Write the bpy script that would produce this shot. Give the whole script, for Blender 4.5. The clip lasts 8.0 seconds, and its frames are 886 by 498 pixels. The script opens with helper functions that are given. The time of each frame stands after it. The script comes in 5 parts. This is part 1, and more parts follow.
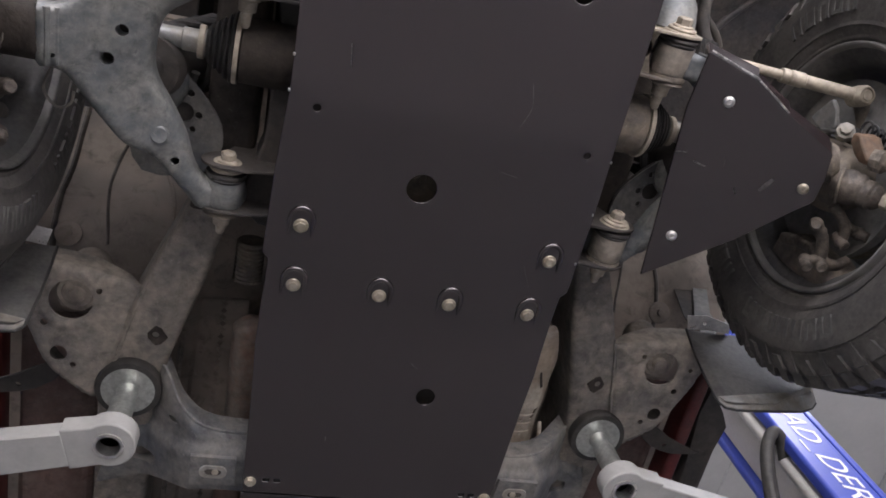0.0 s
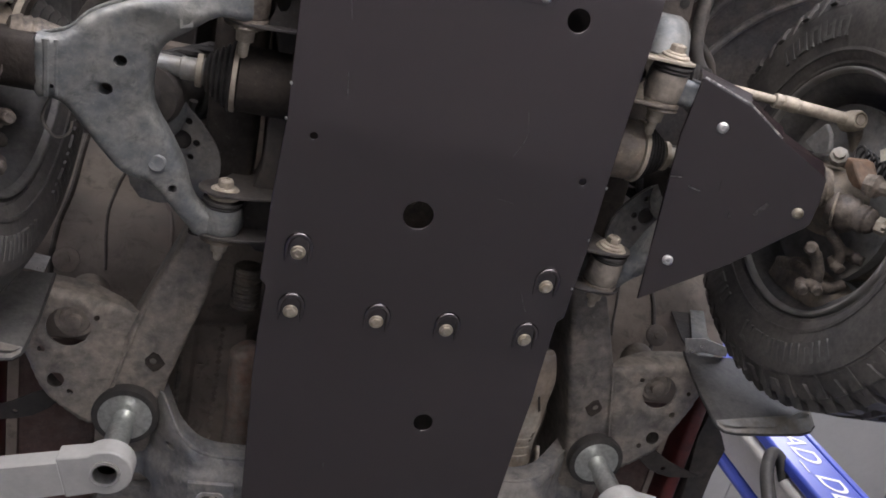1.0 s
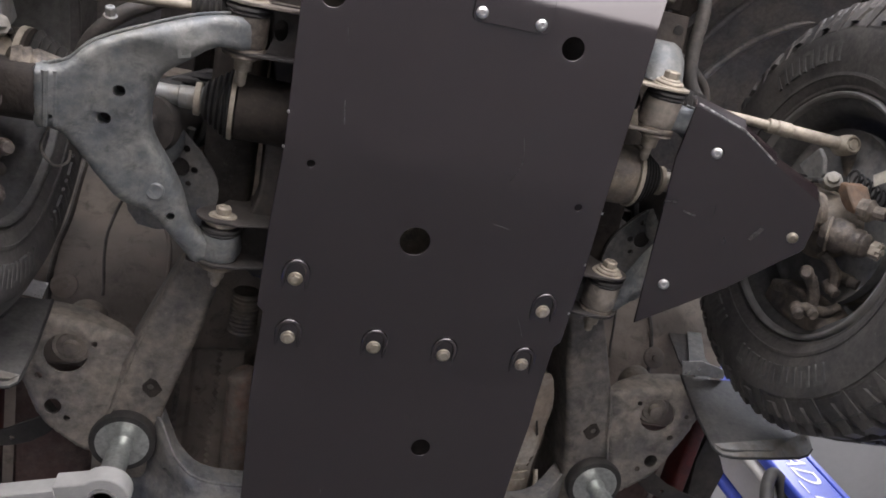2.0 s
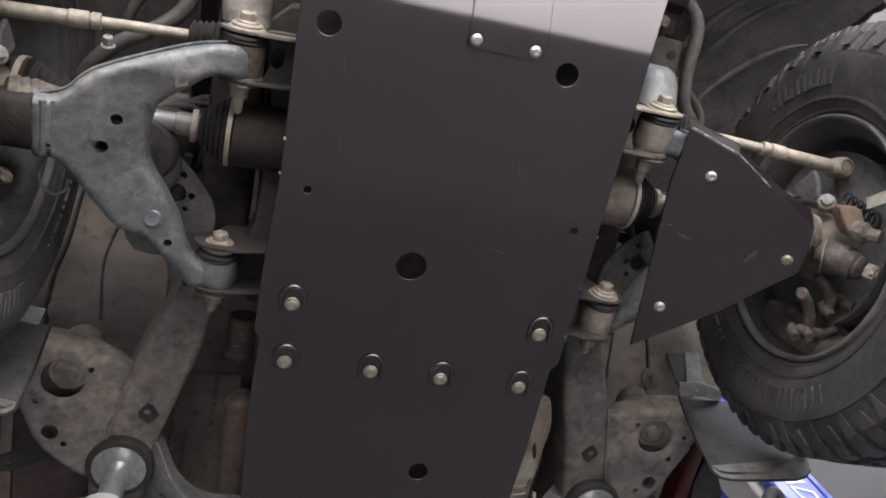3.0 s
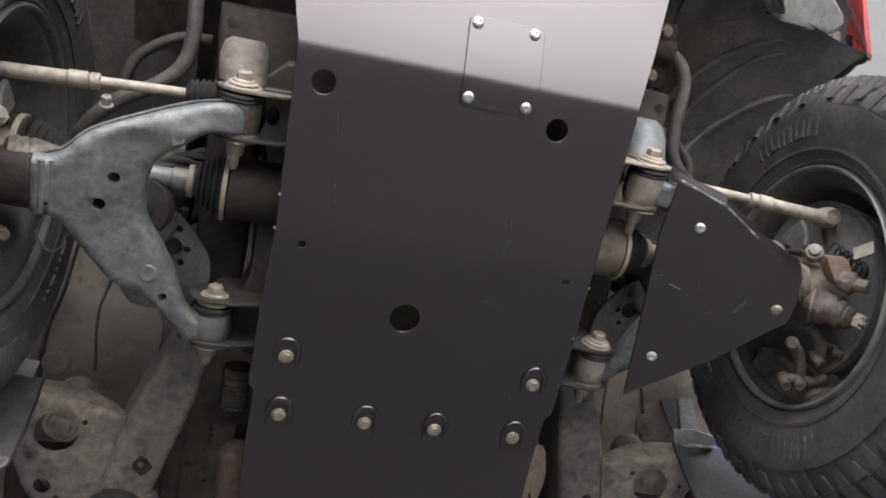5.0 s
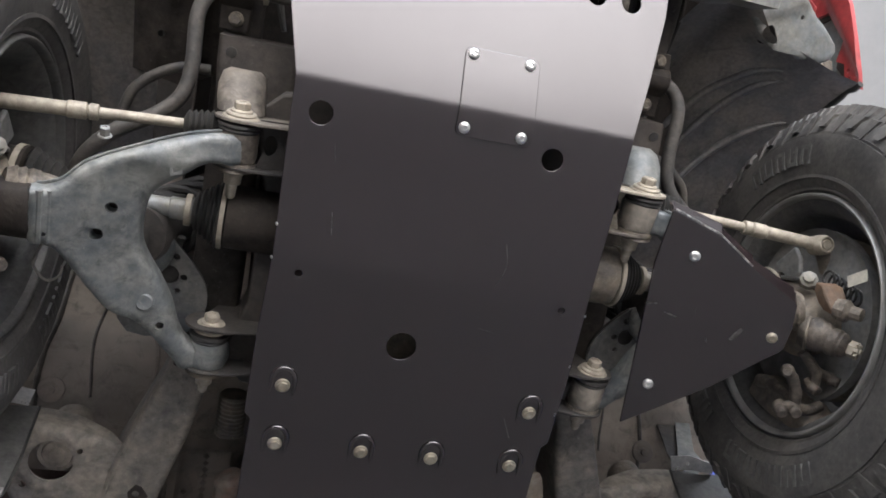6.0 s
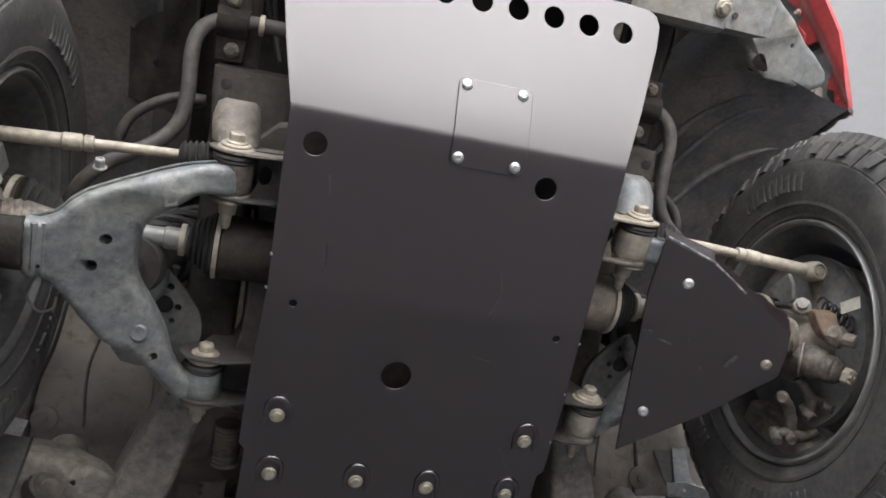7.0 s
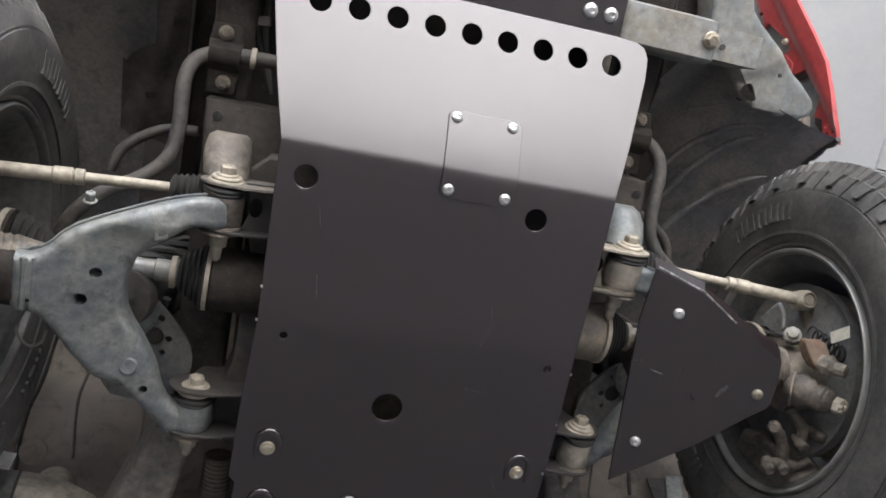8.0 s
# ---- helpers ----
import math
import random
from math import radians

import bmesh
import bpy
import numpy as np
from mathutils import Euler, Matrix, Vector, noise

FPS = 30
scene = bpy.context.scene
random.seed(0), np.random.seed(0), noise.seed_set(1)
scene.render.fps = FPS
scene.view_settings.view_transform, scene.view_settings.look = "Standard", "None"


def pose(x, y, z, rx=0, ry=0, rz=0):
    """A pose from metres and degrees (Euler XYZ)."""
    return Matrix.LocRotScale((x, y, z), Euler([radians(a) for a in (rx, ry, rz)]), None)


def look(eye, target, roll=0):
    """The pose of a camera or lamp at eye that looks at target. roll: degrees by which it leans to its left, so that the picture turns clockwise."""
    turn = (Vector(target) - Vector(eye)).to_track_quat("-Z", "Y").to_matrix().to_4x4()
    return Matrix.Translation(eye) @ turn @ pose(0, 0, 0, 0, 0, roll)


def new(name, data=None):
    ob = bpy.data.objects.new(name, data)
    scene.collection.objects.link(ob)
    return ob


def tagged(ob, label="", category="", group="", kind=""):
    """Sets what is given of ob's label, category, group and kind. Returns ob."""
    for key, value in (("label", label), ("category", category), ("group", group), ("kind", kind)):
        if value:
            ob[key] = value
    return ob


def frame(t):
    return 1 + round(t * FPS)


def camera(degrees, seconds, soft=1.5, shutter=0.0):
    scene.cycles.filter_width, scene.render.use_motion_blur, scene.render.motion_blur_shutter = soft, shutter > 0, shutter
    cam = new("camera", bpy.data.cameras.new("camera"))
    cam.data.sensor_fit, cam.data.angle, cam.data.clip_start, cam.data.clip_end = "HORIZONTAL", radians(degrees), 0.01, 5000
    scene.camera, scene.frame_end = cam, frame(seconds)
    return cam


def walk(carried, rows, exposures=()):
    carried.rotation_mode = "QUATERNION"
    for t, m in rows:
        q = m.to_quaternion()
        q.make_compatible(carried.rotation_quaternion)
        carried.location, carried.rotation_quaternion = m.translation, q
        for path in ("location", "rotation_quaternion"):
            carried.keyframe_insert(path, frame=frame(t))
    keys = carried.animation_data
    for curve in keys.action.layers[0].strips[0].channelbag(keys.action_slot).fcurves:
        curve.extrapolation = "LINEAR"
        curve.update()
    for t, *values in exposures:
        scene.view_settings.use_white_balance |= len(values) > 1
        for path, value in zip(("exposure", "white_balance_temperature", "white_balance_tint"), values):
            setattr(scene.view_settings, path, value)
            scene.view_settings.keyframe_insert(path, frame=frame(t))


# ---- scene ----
cam = camera(57.49, 8.0, soft=1.7)
# seconds, eye, way of looking, way up
ROWS = [
    (0.0, (-0.2892, -0.5264, 0.6476), (0.2243, 0.3795, 0.89761), (-0.13991, -0.89899, 0.41505)),
    (0.5, (-0.2892, -0.5335, 0.6476), (0.22338, 0.36949, 0.902), (-0.14085, -0.90344, 0.40496)),
    (1.0, (-0.2889, -0.5409, 0.6484), (0.22273, 0.35893, 0.90642), (-0.14054, -0.90824, 0.39418)),
    (1.5, (-0.289, -0.5488, 0.6483), (0.2221, 0.34882, 0.91051), (-0.14162, -0.91239, 0.38409)),
    (3.0, (-0.2884, -0.5734, 0.6484), (0.22037, 0.32109, 0.92107), (-0.14054, -0.92398, 0.35573)),
    (3.5, (-0.2889, -0.5809, 0.6479), (0.22067, 0.31104, 0.92444), (-0.14231, -0.92739, 0.34601)),
    (4.0, (-0.29, -0.5886, 0.6448), (0.22034, 0.29875, 0.92856), (-0.14395, -0.93157, 0.33388)),
    (4.5, (-0.2909, -0.5958, 0.6436), (0.21979, 0.28877, 0.93184), (-0.14401, -0.93513, 0.32376)),
    (6.0, (-0.295, -0.6184, 0.6421), (0.22014, 0.25342, 0.94199), (-0.15079, -0.94523, 0.28953)),
    (6.5, (-0.2963, -0.6252, 0.6412), (0.22059, 0.2418, 0.94494), (-0.15122, -0.94861, 0.27805)),
    (7.0, (-0.2959, -0.6335, 0.6425), (0.22161, 0.22858, 0.94798), (-0.15225, -0.95212, 0.26517)),
    (7.5, (-0.2937, -0.6422, 0.6417), (0.22323, 0.21454, 0.95088), (-0.15403, -0.95548, 0.25173)),
    (8.0, (-0.2926, -0.6518, 0.6432), (0.22392, 0.20236, 0.95338), (-0.15493, -0.95839, 0.23981)),
]


def eye_pose(eye, way, up):
    back = -Vector(way).normalized()
    side = Vector(up).cross(back).normalized()
    m = Matrix((side, back.cross(side), back)).transposed().to_4x4()
    return Matrix.Translation(eye) @ m


walk(cam, [(t, eye_pose(e, w, u)) for t, e, w, u in ROWS], exposures=[(0.0, 3.08, 6230, 20.5), (3.0, 3.13, 6170, 17.5), (8.0, 3.24, 6070, 12.5)])

# ---- light: daylight through the open workshop door ahead of the car ----
SUN_UP, SUN_SIDE = 42.0, 13.0
world = bpy.data.worlds.new("sky")
scene.world = world
world.use_nodes = True
sky = world.node_tree.nodes.new("ShaderNodeTexSky")
sky.sky_type, sky.sun_disc = "NISHITA", False
sky.sun_elevation, sky.sun_rotation = radians(SUN_UP), radians(180 - SUN_SIDE)
world.node_tree.links.new(sky.outputs[0], world.node_tree.nodes["Background"].inputs[0])
world.node_tree.nodes["Background"].inputs[1].default_value = 0.05
sun_data = bpy.data.lights.new("sun", "SUN")
sun_data.energy, sun_data.angle, sun_data.color = 5.0, radians(0.6), (1.0, 0.96, 0.905)
sun = new("sun", sun_data)
sun.matrix_world = look((20 * math.sin(radians(SUN_SIDE)), -20 * math.cos(radians(SUN_SIDE)), 20 * math.tan(radians(SUN_UP))), (0, 0, 0))
# the sky's light in the doorway
door_data = bpy.data.lights.new("doorway_daylight", "AREA")
door_data.shape, door_data.size, door_data.size_y, door_data.energy = "RECTANGLE", 6.6, 3.5, 26.0
door_data.color = (0.93, 0.97, 1.0)
door_lamp = new("doorway_daylight", door_data)
door_lamp.matrix_world = look((0, -5.95, 1.8), (0, 0, 1.8))
# two unseen fill lamps under the ceiling, added to brighten the sides
for sx, watts in ((-2.9, 2.0), (2.9, 7.0)):
    fill_data = bpy.data.lights.new("ceiling_fill", "AREA")
    fill_data.shape, fill_data.size, fill_data.size_y, fill_data.energy = "RECTANGLE", 0.3, 5.0, watts
    fill_data.color = (0.95, 0.98, 1.0)
    fill_lamp = new("fill_lamp", fill_data)
    fill_lamp.matrix_world = pose(sx, 0.5, 4.28)


# ---- materials ----
def material(name, base, rough=0.5, metal=0.0, other=None, grain=40.0, stain=5.0, mix=0.6, bump=0.15, coat=0.0, spread=0.15, spec=0.5, fine=0.25, grime=0.0, pale=0.0, vary=0.1, detail=6.0):
    """A surface with a second colour in stains, fine grain in value and relief, at world size."""
    m = bpy.data.materials.new(name)
    m.use_nodes = True
    nt, b = m.node_tree, m.node_tree.nodes["Principled BSDF"]
    add, join = nt.nodes.new, nt.links.new
    where = add("ShaderNodeNewGeometry")
    big, small = add("ShaderNodeTexNoise"), add("ShaderNodeTexNoise")
    for node, size, depth in ((big, stain, detail), (small, grain, min(detail, 4.0))):
        node.inputs["Scale"].default_value, node.inputs["Detail"].default_value = size, depth
        node.inputs["Roughness"].default_value = 0.72 if depth >= 6.0 else 0.62
        join(where.outputs["Position"], node.inputs["Vector"])
    ramp = add("ShaderNodeValToRGB")
    ramp.color_ramp.elements[0].position, ramp.color_ramp.elements[1].position = 0.5 - spread, 0.5 + spread
    ramp.color_ramp.interpolation = "EASE"
    join(big.outputs[0], ramp.inputs[0])
    blend = add("ShaderNodeMix")
    blend.data_type = "RGBA"
    blend.inputs[6].default_value = (*base, 1)
    blend.inputs[7].default_value = (*(other or [c * 0.7 for c in base]), 1)
    amount = add("ShaderNodeMath")
    amount.operation = "MULTIPLY"
    amount.inputs[1].default_value = mix
    join(ramp.outputs[0], amount.inputs[0])
    join(amount.outputs[0], blend.inputs[0])
    tone = add("ShaderNodeMapRange")
    tone.inputs[1].default_value, tone.inputs[2].default_value = 0.25, 0.75
    tone.inputs[3].default_value, tone.inputs[4].default_value = 1 - fine, 1 + fine
    join(small.outputs[0], tone.inputs[0])
    times = add("ShaderNodeVectorMath")
    times.operation = "SCALE"
    last = blend.outputs[2]
    for amount_of, size, shade, low in ((grime, 22.0, [c * 0.33 for c in base], 0.52), (pale, 75.0, [min(1, c * 1.25 + 0.11) for c in (other or base)], 0.60)):
        if amount_of:
            spots, edge = add("ShaderNodeTexNoise"), add("ShaderNodeMapRange")
            spots.inputs["Scale"].default_value, spots.inputs["Detail"].default_value = size, 9.0
            spots.inputs["Roughness"].default_value, spots.inputs["Distortion"].default_value = 0.7, 0.6
            join(where.outputs["Position"], spots.inputs["Vector"])
            edge.inputs[1].default_value, edge.inputs[2].default_value = low, low + 0.14
            edge.inputs[4].default_value = amount_of
            join(spots.outputs[0], edge.inputs[0])
            over = add("ShaderNodeMix")
            over.data_type = "RGBA"
            over.inputs[7].default_value = (*shade, 1)
            join(last, over.inputs[6])
            join(edge.outputs[0], over.inputs[0])
            last = over.outputs[2]
    join(last, times.inputs[0])
    join(tone.outputs[0], times.inputs[3])
    join(times.outputs[0], b.inputs["Base Color"])
    gloss = add("ShaderNodeMapRange")
    gloss.inputs[3].default_value, gloss.inputs[4].default_value = max(rough - vary, 0.03), min(rough + vary, 1)
    join(big.outputs[0], gloss.inputs[0])
    join(gloss.outputs[0], b.inputs["Roughness"])
    if bump:
        relief = add("ShaderNodeBump")
        relief.inputs["Strength"].default_value, relief.inputs["Distance"].default_value = bump, 0.004
        join(small.outputs[0], relief.inputs["Height"])
        join(relief.outputs[0], b.inputs["Normal"])
    b.inputs["Metallic"].default_value, b.inputs["Coat Weight"].default_value = metal, coat
    b.inputs["Specular IOR Level"].default_value = spec
    b.inputs["Coat Roughness"].default_value = rough
    return m


COATED = material("black_powder_coat", (0.0130, 0.0075, 0.0083), 0.27, 0, (0.0150, 0.0098, 0.0104), 9, 2.6, 0.5, 0.0, spec=1.0, fine=0.06, vary=0.004, detail=1.0, spread=0.48)
COATED.node_tree.nodes["Principled BSDF"].inputs["IOR"].default_value = 1.62
COATED.node_tree.nodes["Principled BSDF"].inputs["Specular Tint"].default_value = (1.0, 0.975, 0.98, 1)
ARM = material("dusty_painted_steel", (0.120, 0.132, 0.139), 0.5, 0.1, (0.265, 0.263, 0.238), 60, 11, 1.0, 0.3, spread=0.17, grime=0.65, pale=0.55)
FRAME = material("muddy_frame_paint", (0.118, 0.112, 0.105), 0.62, 0, (0.285, 0.248, 0.202), 55, 8, 1.0, 0.5, spread=0.22, fine=0.35, grime=0.5, pale=0.5)
# dark paint; also colours the sheets that stand for shade in gaps and holes
DARK = material("dark_paint_and_shade", (0.038, 0.035, 0.033), 0.7, 0, (0.08, 0.068, 0.057), 50, 7, 0.8, 0.35, grime=0.4, pale=0.35)
BROWN = material("dusty_floor_pan", (0.272, 0.228, 0.188), 0.7, 0, (0.145, 0.126, 0.11), 40, 5, 0.9, 0.3, grime=0.6, pale=0.4)
RUBBER = material("black_rubber", (0.022, 0.022, 0.022), 0.6, 0, (0.06, 0.054, 0.046), 70, 12, 0.6, 0.25, grime=0.2, pale=0.3)
TYRE = material("dusty_tyre_rubber", (0.060, 0.057, 0.055), 0.6, 0, (0.125, 0.115, 0.104), 90, 8, 0.8, 0.2, grime=0.3, pale=0.35)
ZINC = material("yellow_zinc_plating", (0.45, 0.415, 0.345), 0.42, 0.7, (0.33, 0.28, 0.20), 90, 40, 0.7, 0.15)
SILVER = material("bright_steel", (0.75, 0.74, 0.72), 0.3, 0.9, (0.6, 0.59, 0.56), 90, 40, 0.5, 0.1)
TURNED = material("turned_steel", (0.56, 0.58, 0.55), 0.33, 0.75, (0.42, 0.44, 0.41), 120, 25, 0.6, 0.12, grime=0.25, pale=0.0)
ROD = material("dusty_cast_steel", (0.46, 0.41, 0.33), 0.6, 0.2, (0.30, 0.26, 0.20), 60, 20, 0.8, 0.25, grime=0.55, pale=0.3)
KNUCKLE = material("muddy_knuckle_casting", (0.125, 0.106, 0.086), 0.6, 0.1, (0.27, 0.23, 0.18), 70, 30, 0.9, 0.6, fine=0.4, grime=0.8, pale=0.5)
CAST = material("dirty_cast_iron", (0.13, 0.115, 0.10), 0.7, 0.1, (0.24, 0.20, 0.15), 60, 18, 0.9, 0.5, grime=0.6, pale=0.6)
RUST = material("rusty_pipe", (0.16, 0.12, 0.088), 0.75, 0, (0.22, 0.115, 0.060), 60, 9, 0.9, 0.4, grime=0.6, pale=0.2)
EXHAUST = material("dull_exhaust_steel", (0.20, 0.175, 0.15), 0.65, 0.1, (0.22, 0.115, 0.075), 60, 7, 0.7, 0.3, spread=0.1, grime=0.4, pale=0.3)
SHIELD = material("aluminised_shield", (0.47, 0.43, 0.36), 0.5, 0.4, (0.30, 0.235, 0.17), 60, 10, 0.8, 0.2, grime=0.3, pale=0.2)
GALV = material("galvanised_sheet", (0.33, 0.34, 0.34), 0.5, 0.3, (0.26, 0.235, 0.19), 55, 10, 0.9, 0.25, grime=0.5, pale=0.45)
SUPPORT = material("grey_primed_panel", (0.20, 0.215, 0.22), 0.5, 0.15, (0.29, 0.275, 0.24), 60, 12, 0.9, 0.25, grime=0.4, pale=0.4)
RED = material("red_car_paint", (0.42, 0.052, 0.052), 0.38, 0, (0.36, 0.042, 0.042), 60, 6, 0.5, 0.02, coat=0.6)
MUDRED = material("dusty_red_sill_paint", (0.11, 0.014, 0.013), 0.5, 0, (0.06, 0.025, 0.022), 60, 9, 0.8, 0.1, grime=0.6, pale=0.2)
PLASTIC = material("black_liner_plastic", (0.145, 0.143, 0.149), 0.34, 0, (0.27, 0.238, 0.206), 120, 6, 0.8, 0.12, spec=0.8, grime=0.5, pale=0.3)
GREYRIM = material("dark_wheel_steel", (0.10, 0.10, 0.10), 0.5, 0.3, (0.16, 0.15, 0.135), 80, 9, 0.7, 0.15, grime=0.5, pale=0.3)
# brown grime, with the shade of the front underbody put into its colour
HORN = material("brown_grime_and_shade", (0.027, 0.023, 0.020), 0.7, 0, (0.055, 0.045, 0.037), 60, 14, 0.8, 0.5, spec=0.25, grime=0.5, pale=0.35)
# paler than the wheel: the lip's highlight is put into this colour
RIMLIP = material("highlit_rim_edge", (0.36, 0.35, 0.33), 0.45, 0.4, (0.2, 0.19, 0.175), 80, 20, 0.8, 0.1)
MARKS = material("scuffed_tyre_rubber", (0.07, 0.068, 0.066), 0.6, 0, (0.13, 0.125, 0.115), 90, 15, 0.8, 0.15)
DARKCAST = material("dark_oily_casting", (0.065, 0.056, 0.048), 0.6, 0.1, (0.15, 0.125, 0.10), 80, 30, 0.9, 0.8, fine=0.4, grime=0.5, pale=0.4)
SILLBROWN = material("red_brown_dusty_sill", (0.115, 0.066, 0.055), 0.65, 0, (0.15, 0.115, 0.098), 60, 7, 0.9, 0.3, grime=0.6, pale=0.3)
PANSEAM = material("dark_seam_sealer", (0.055, 0.048, 0.042), 0.55, 0, (0.13, 0.115, 0.10), 60, 12, 0.8, 0.3, grime=0.3, pale=0.5)
MEMBER = material("dark_pressed_steel", (0.085, 0.092, 0.10), 0.6, 0, (0.20, 0.188, 0.165), 55, 9, 1.0, 0.4, spread=0.2, fine=0.3, grime=0.5, pale=0.55)
TOWER = material("dusty_brown_housing", (0.125, 0.108, 0.09), 0.65, 0.1, (0.23, 0.20, 0.165), 60, 13, 0.9, 0.35, grime=0.6, pale=0.3)
SHIELDGREY = material("grey_dust_shield", (0.20, 0.20, 0.20), 0.6, 0.2, (0.27, 0.255, 0.23), 60, 14, 0.8, 0.2, grime=0.5, pale=0.3)
# dusty grey paint, darkened to carry the shade of the front corners
BARGREY = material("dusty_shaded_bar_paint", (0.060, 0.057, 0.054), 0.6, 0, (0.115, 0.10, 0.085), 60, 14, 0.8, 0.3, grime=0.4, pale=0.3)
FLAP = material("dark_flap_plastic", (0.065, 0.065, 0.066), 0.38, 0, (0.12, 0.115, 0.105), 120, 7, 0.8, 0.1, spec=0.5, grime=0.5, pale=0.3)
SPLASH = material("dusty_black_plastic", (0.036, 0.034, 0.033), 0.6, 0, (0.066, 0.058, 0.051), 60, 10, 0.8, 0.2, grime=0.4, pale=0.3)
BLUE = material("blue_lift_enamel", (0.045, 0.075, 0.42), 0.35, 0, (0.045, 0.075, 0.38), 80, 4, 0.5, 0.03, coat=0.3, fine=0.04)
LIFTGREY = material("pale_lift_enamel", (0.42, 0.42, 0.40), 0.4, 0, (0.35, 0.35, 0.33), 70, 9, 0.7, 0.06, fine=0.06, grime=0.0, pale=0.0)
# brightened copy of the lift enamel, with the guide tube's highlight painted in
LIFTPALE = material("brightened_lift_enamel", (0.62, 0.60, 0.57), 0.38, 0, (0.54, 0.52, 0.49), 70, 9, 0.6, 0.05, fine=0.05)
WHITE = material("white_lettering", (0.8, 0.8, 0.8), 0.5, 0, None, 60, 4, 0.1, 0.0, fine=0.03)
PALE = material("white_wall_panel", (0.44, 0.44, 0.435), 0.5, 0, (0.38, 0.38, 0.375), 25, 0.8, 0.7, 0.04, fine=0.03)
FLOOR = material("concrete_floor", (0.40, 0.39, 0.37), 0.6, 0, (0.28, 0.27, 0.26), 30, 1.2, 0.8, 0.2)
SEAM = material("grey_panel_joint", (0.42, 0.42, 0.42), 0.6)
TAG = material("pale_paper_tag", (0.62, 0.58, 0.48), 0.7, 0, None, 80, 30, 0.5, 0.05)


# ---- building helpers ----
WHERE = {}


def finish(mesh, soft=38):
    mesh.polygons.foreach_set("use_smooth", [True] * len(mesh.polygons))
    mesh.set_sharp_from_angle(angle=radians(soft))


def part(name, bm, mat, parent=None, label="", bevel=0.0, soft=38):
    """One mesh object from a bmesh in world places, its origin in its middle."""
    bmesh.ops.recalc_face_normals(bm, faces=bm.faces)
    lo = Vector([min(v.co[i] for v in bm.verts) for i in range(3)])
    hi = Vector([max(v.co[i] for v in bm.verts) for i in range(3)])
    mid = (lo + hi) / 2
    bmesh.ops.translate(bm, verts=bm.verts, vec=-mid)
    mesh = bpy.data.meshes.new(name)
    bm.to_mesh(mesh)
    bm.free()
    finish(mesh, soft)
    mesh.materials.append(mat)
    return put(name, mesh, Matrix.Translation(mid), parent, label, bevel)


def put(name, mesh, m, parent=None, label="", bevel=0.0):
    ob = new(name, mesh)
    WHERE[ob.name] = m
    if parent:
        ob.parent = parent
        ob.matrix_parent_inverse = WHERE[parent.name].inverted()
    ob.matrix_basis = m
    if bevel:
        b = ob.modifiers.new("edge", "BEVEL")
        b.width, b.segments, b.limit_method, b.angle_limit = bevel, 3, "ANGLE", radians(48)
    if label:
        tagged(ob, label)
    return ob


def inside(p, loop):
    hit, n = False, len(loop)
    for i in range(n):
        (x0, y0), (x1, y1) = loop[i], loop[(i + 1) % n]
        if (y0 > p[1]) != (y1 > p[1]) and p[0] < (x1 - x0) * (p[1] - y0) / (y1 - y0) + x0:
            hit = not hit
    return hit


def ring(x, y, r, n=20, squash=1.0):
    return [(x + r * math.cos(2 * math.pi * i / n), y + squash * r * math.sin(2 * math.pi * i / n)) for i in range(n)]


def smooth_loop(pts, steps=4, closed=True):
    """A rounded line through the points."""
    out, n = [], len(pts)
    for i in range(n if closed else n - 1):
        p = [Vector(pts[(i + k) % n] if closed else pts[min(max(i + k, 0), n - 1)]) for k in (-1, 0, 1, 2)]
        for s in range(steps):
            t = s / steps
            v = 0.5 * (2 * p[1] + (p[2] - p[0]) * t + (2 * p[0] - 5 * p[1] + 4 * p[2] - p[3]) * t * t + (3 * p[1] - p[0] - 3 * p[2] + p[3]) * t ** 3)
            out.append(tuple(v))
    if not closed:
        out.append(tuple(pts[-1]))
    return out


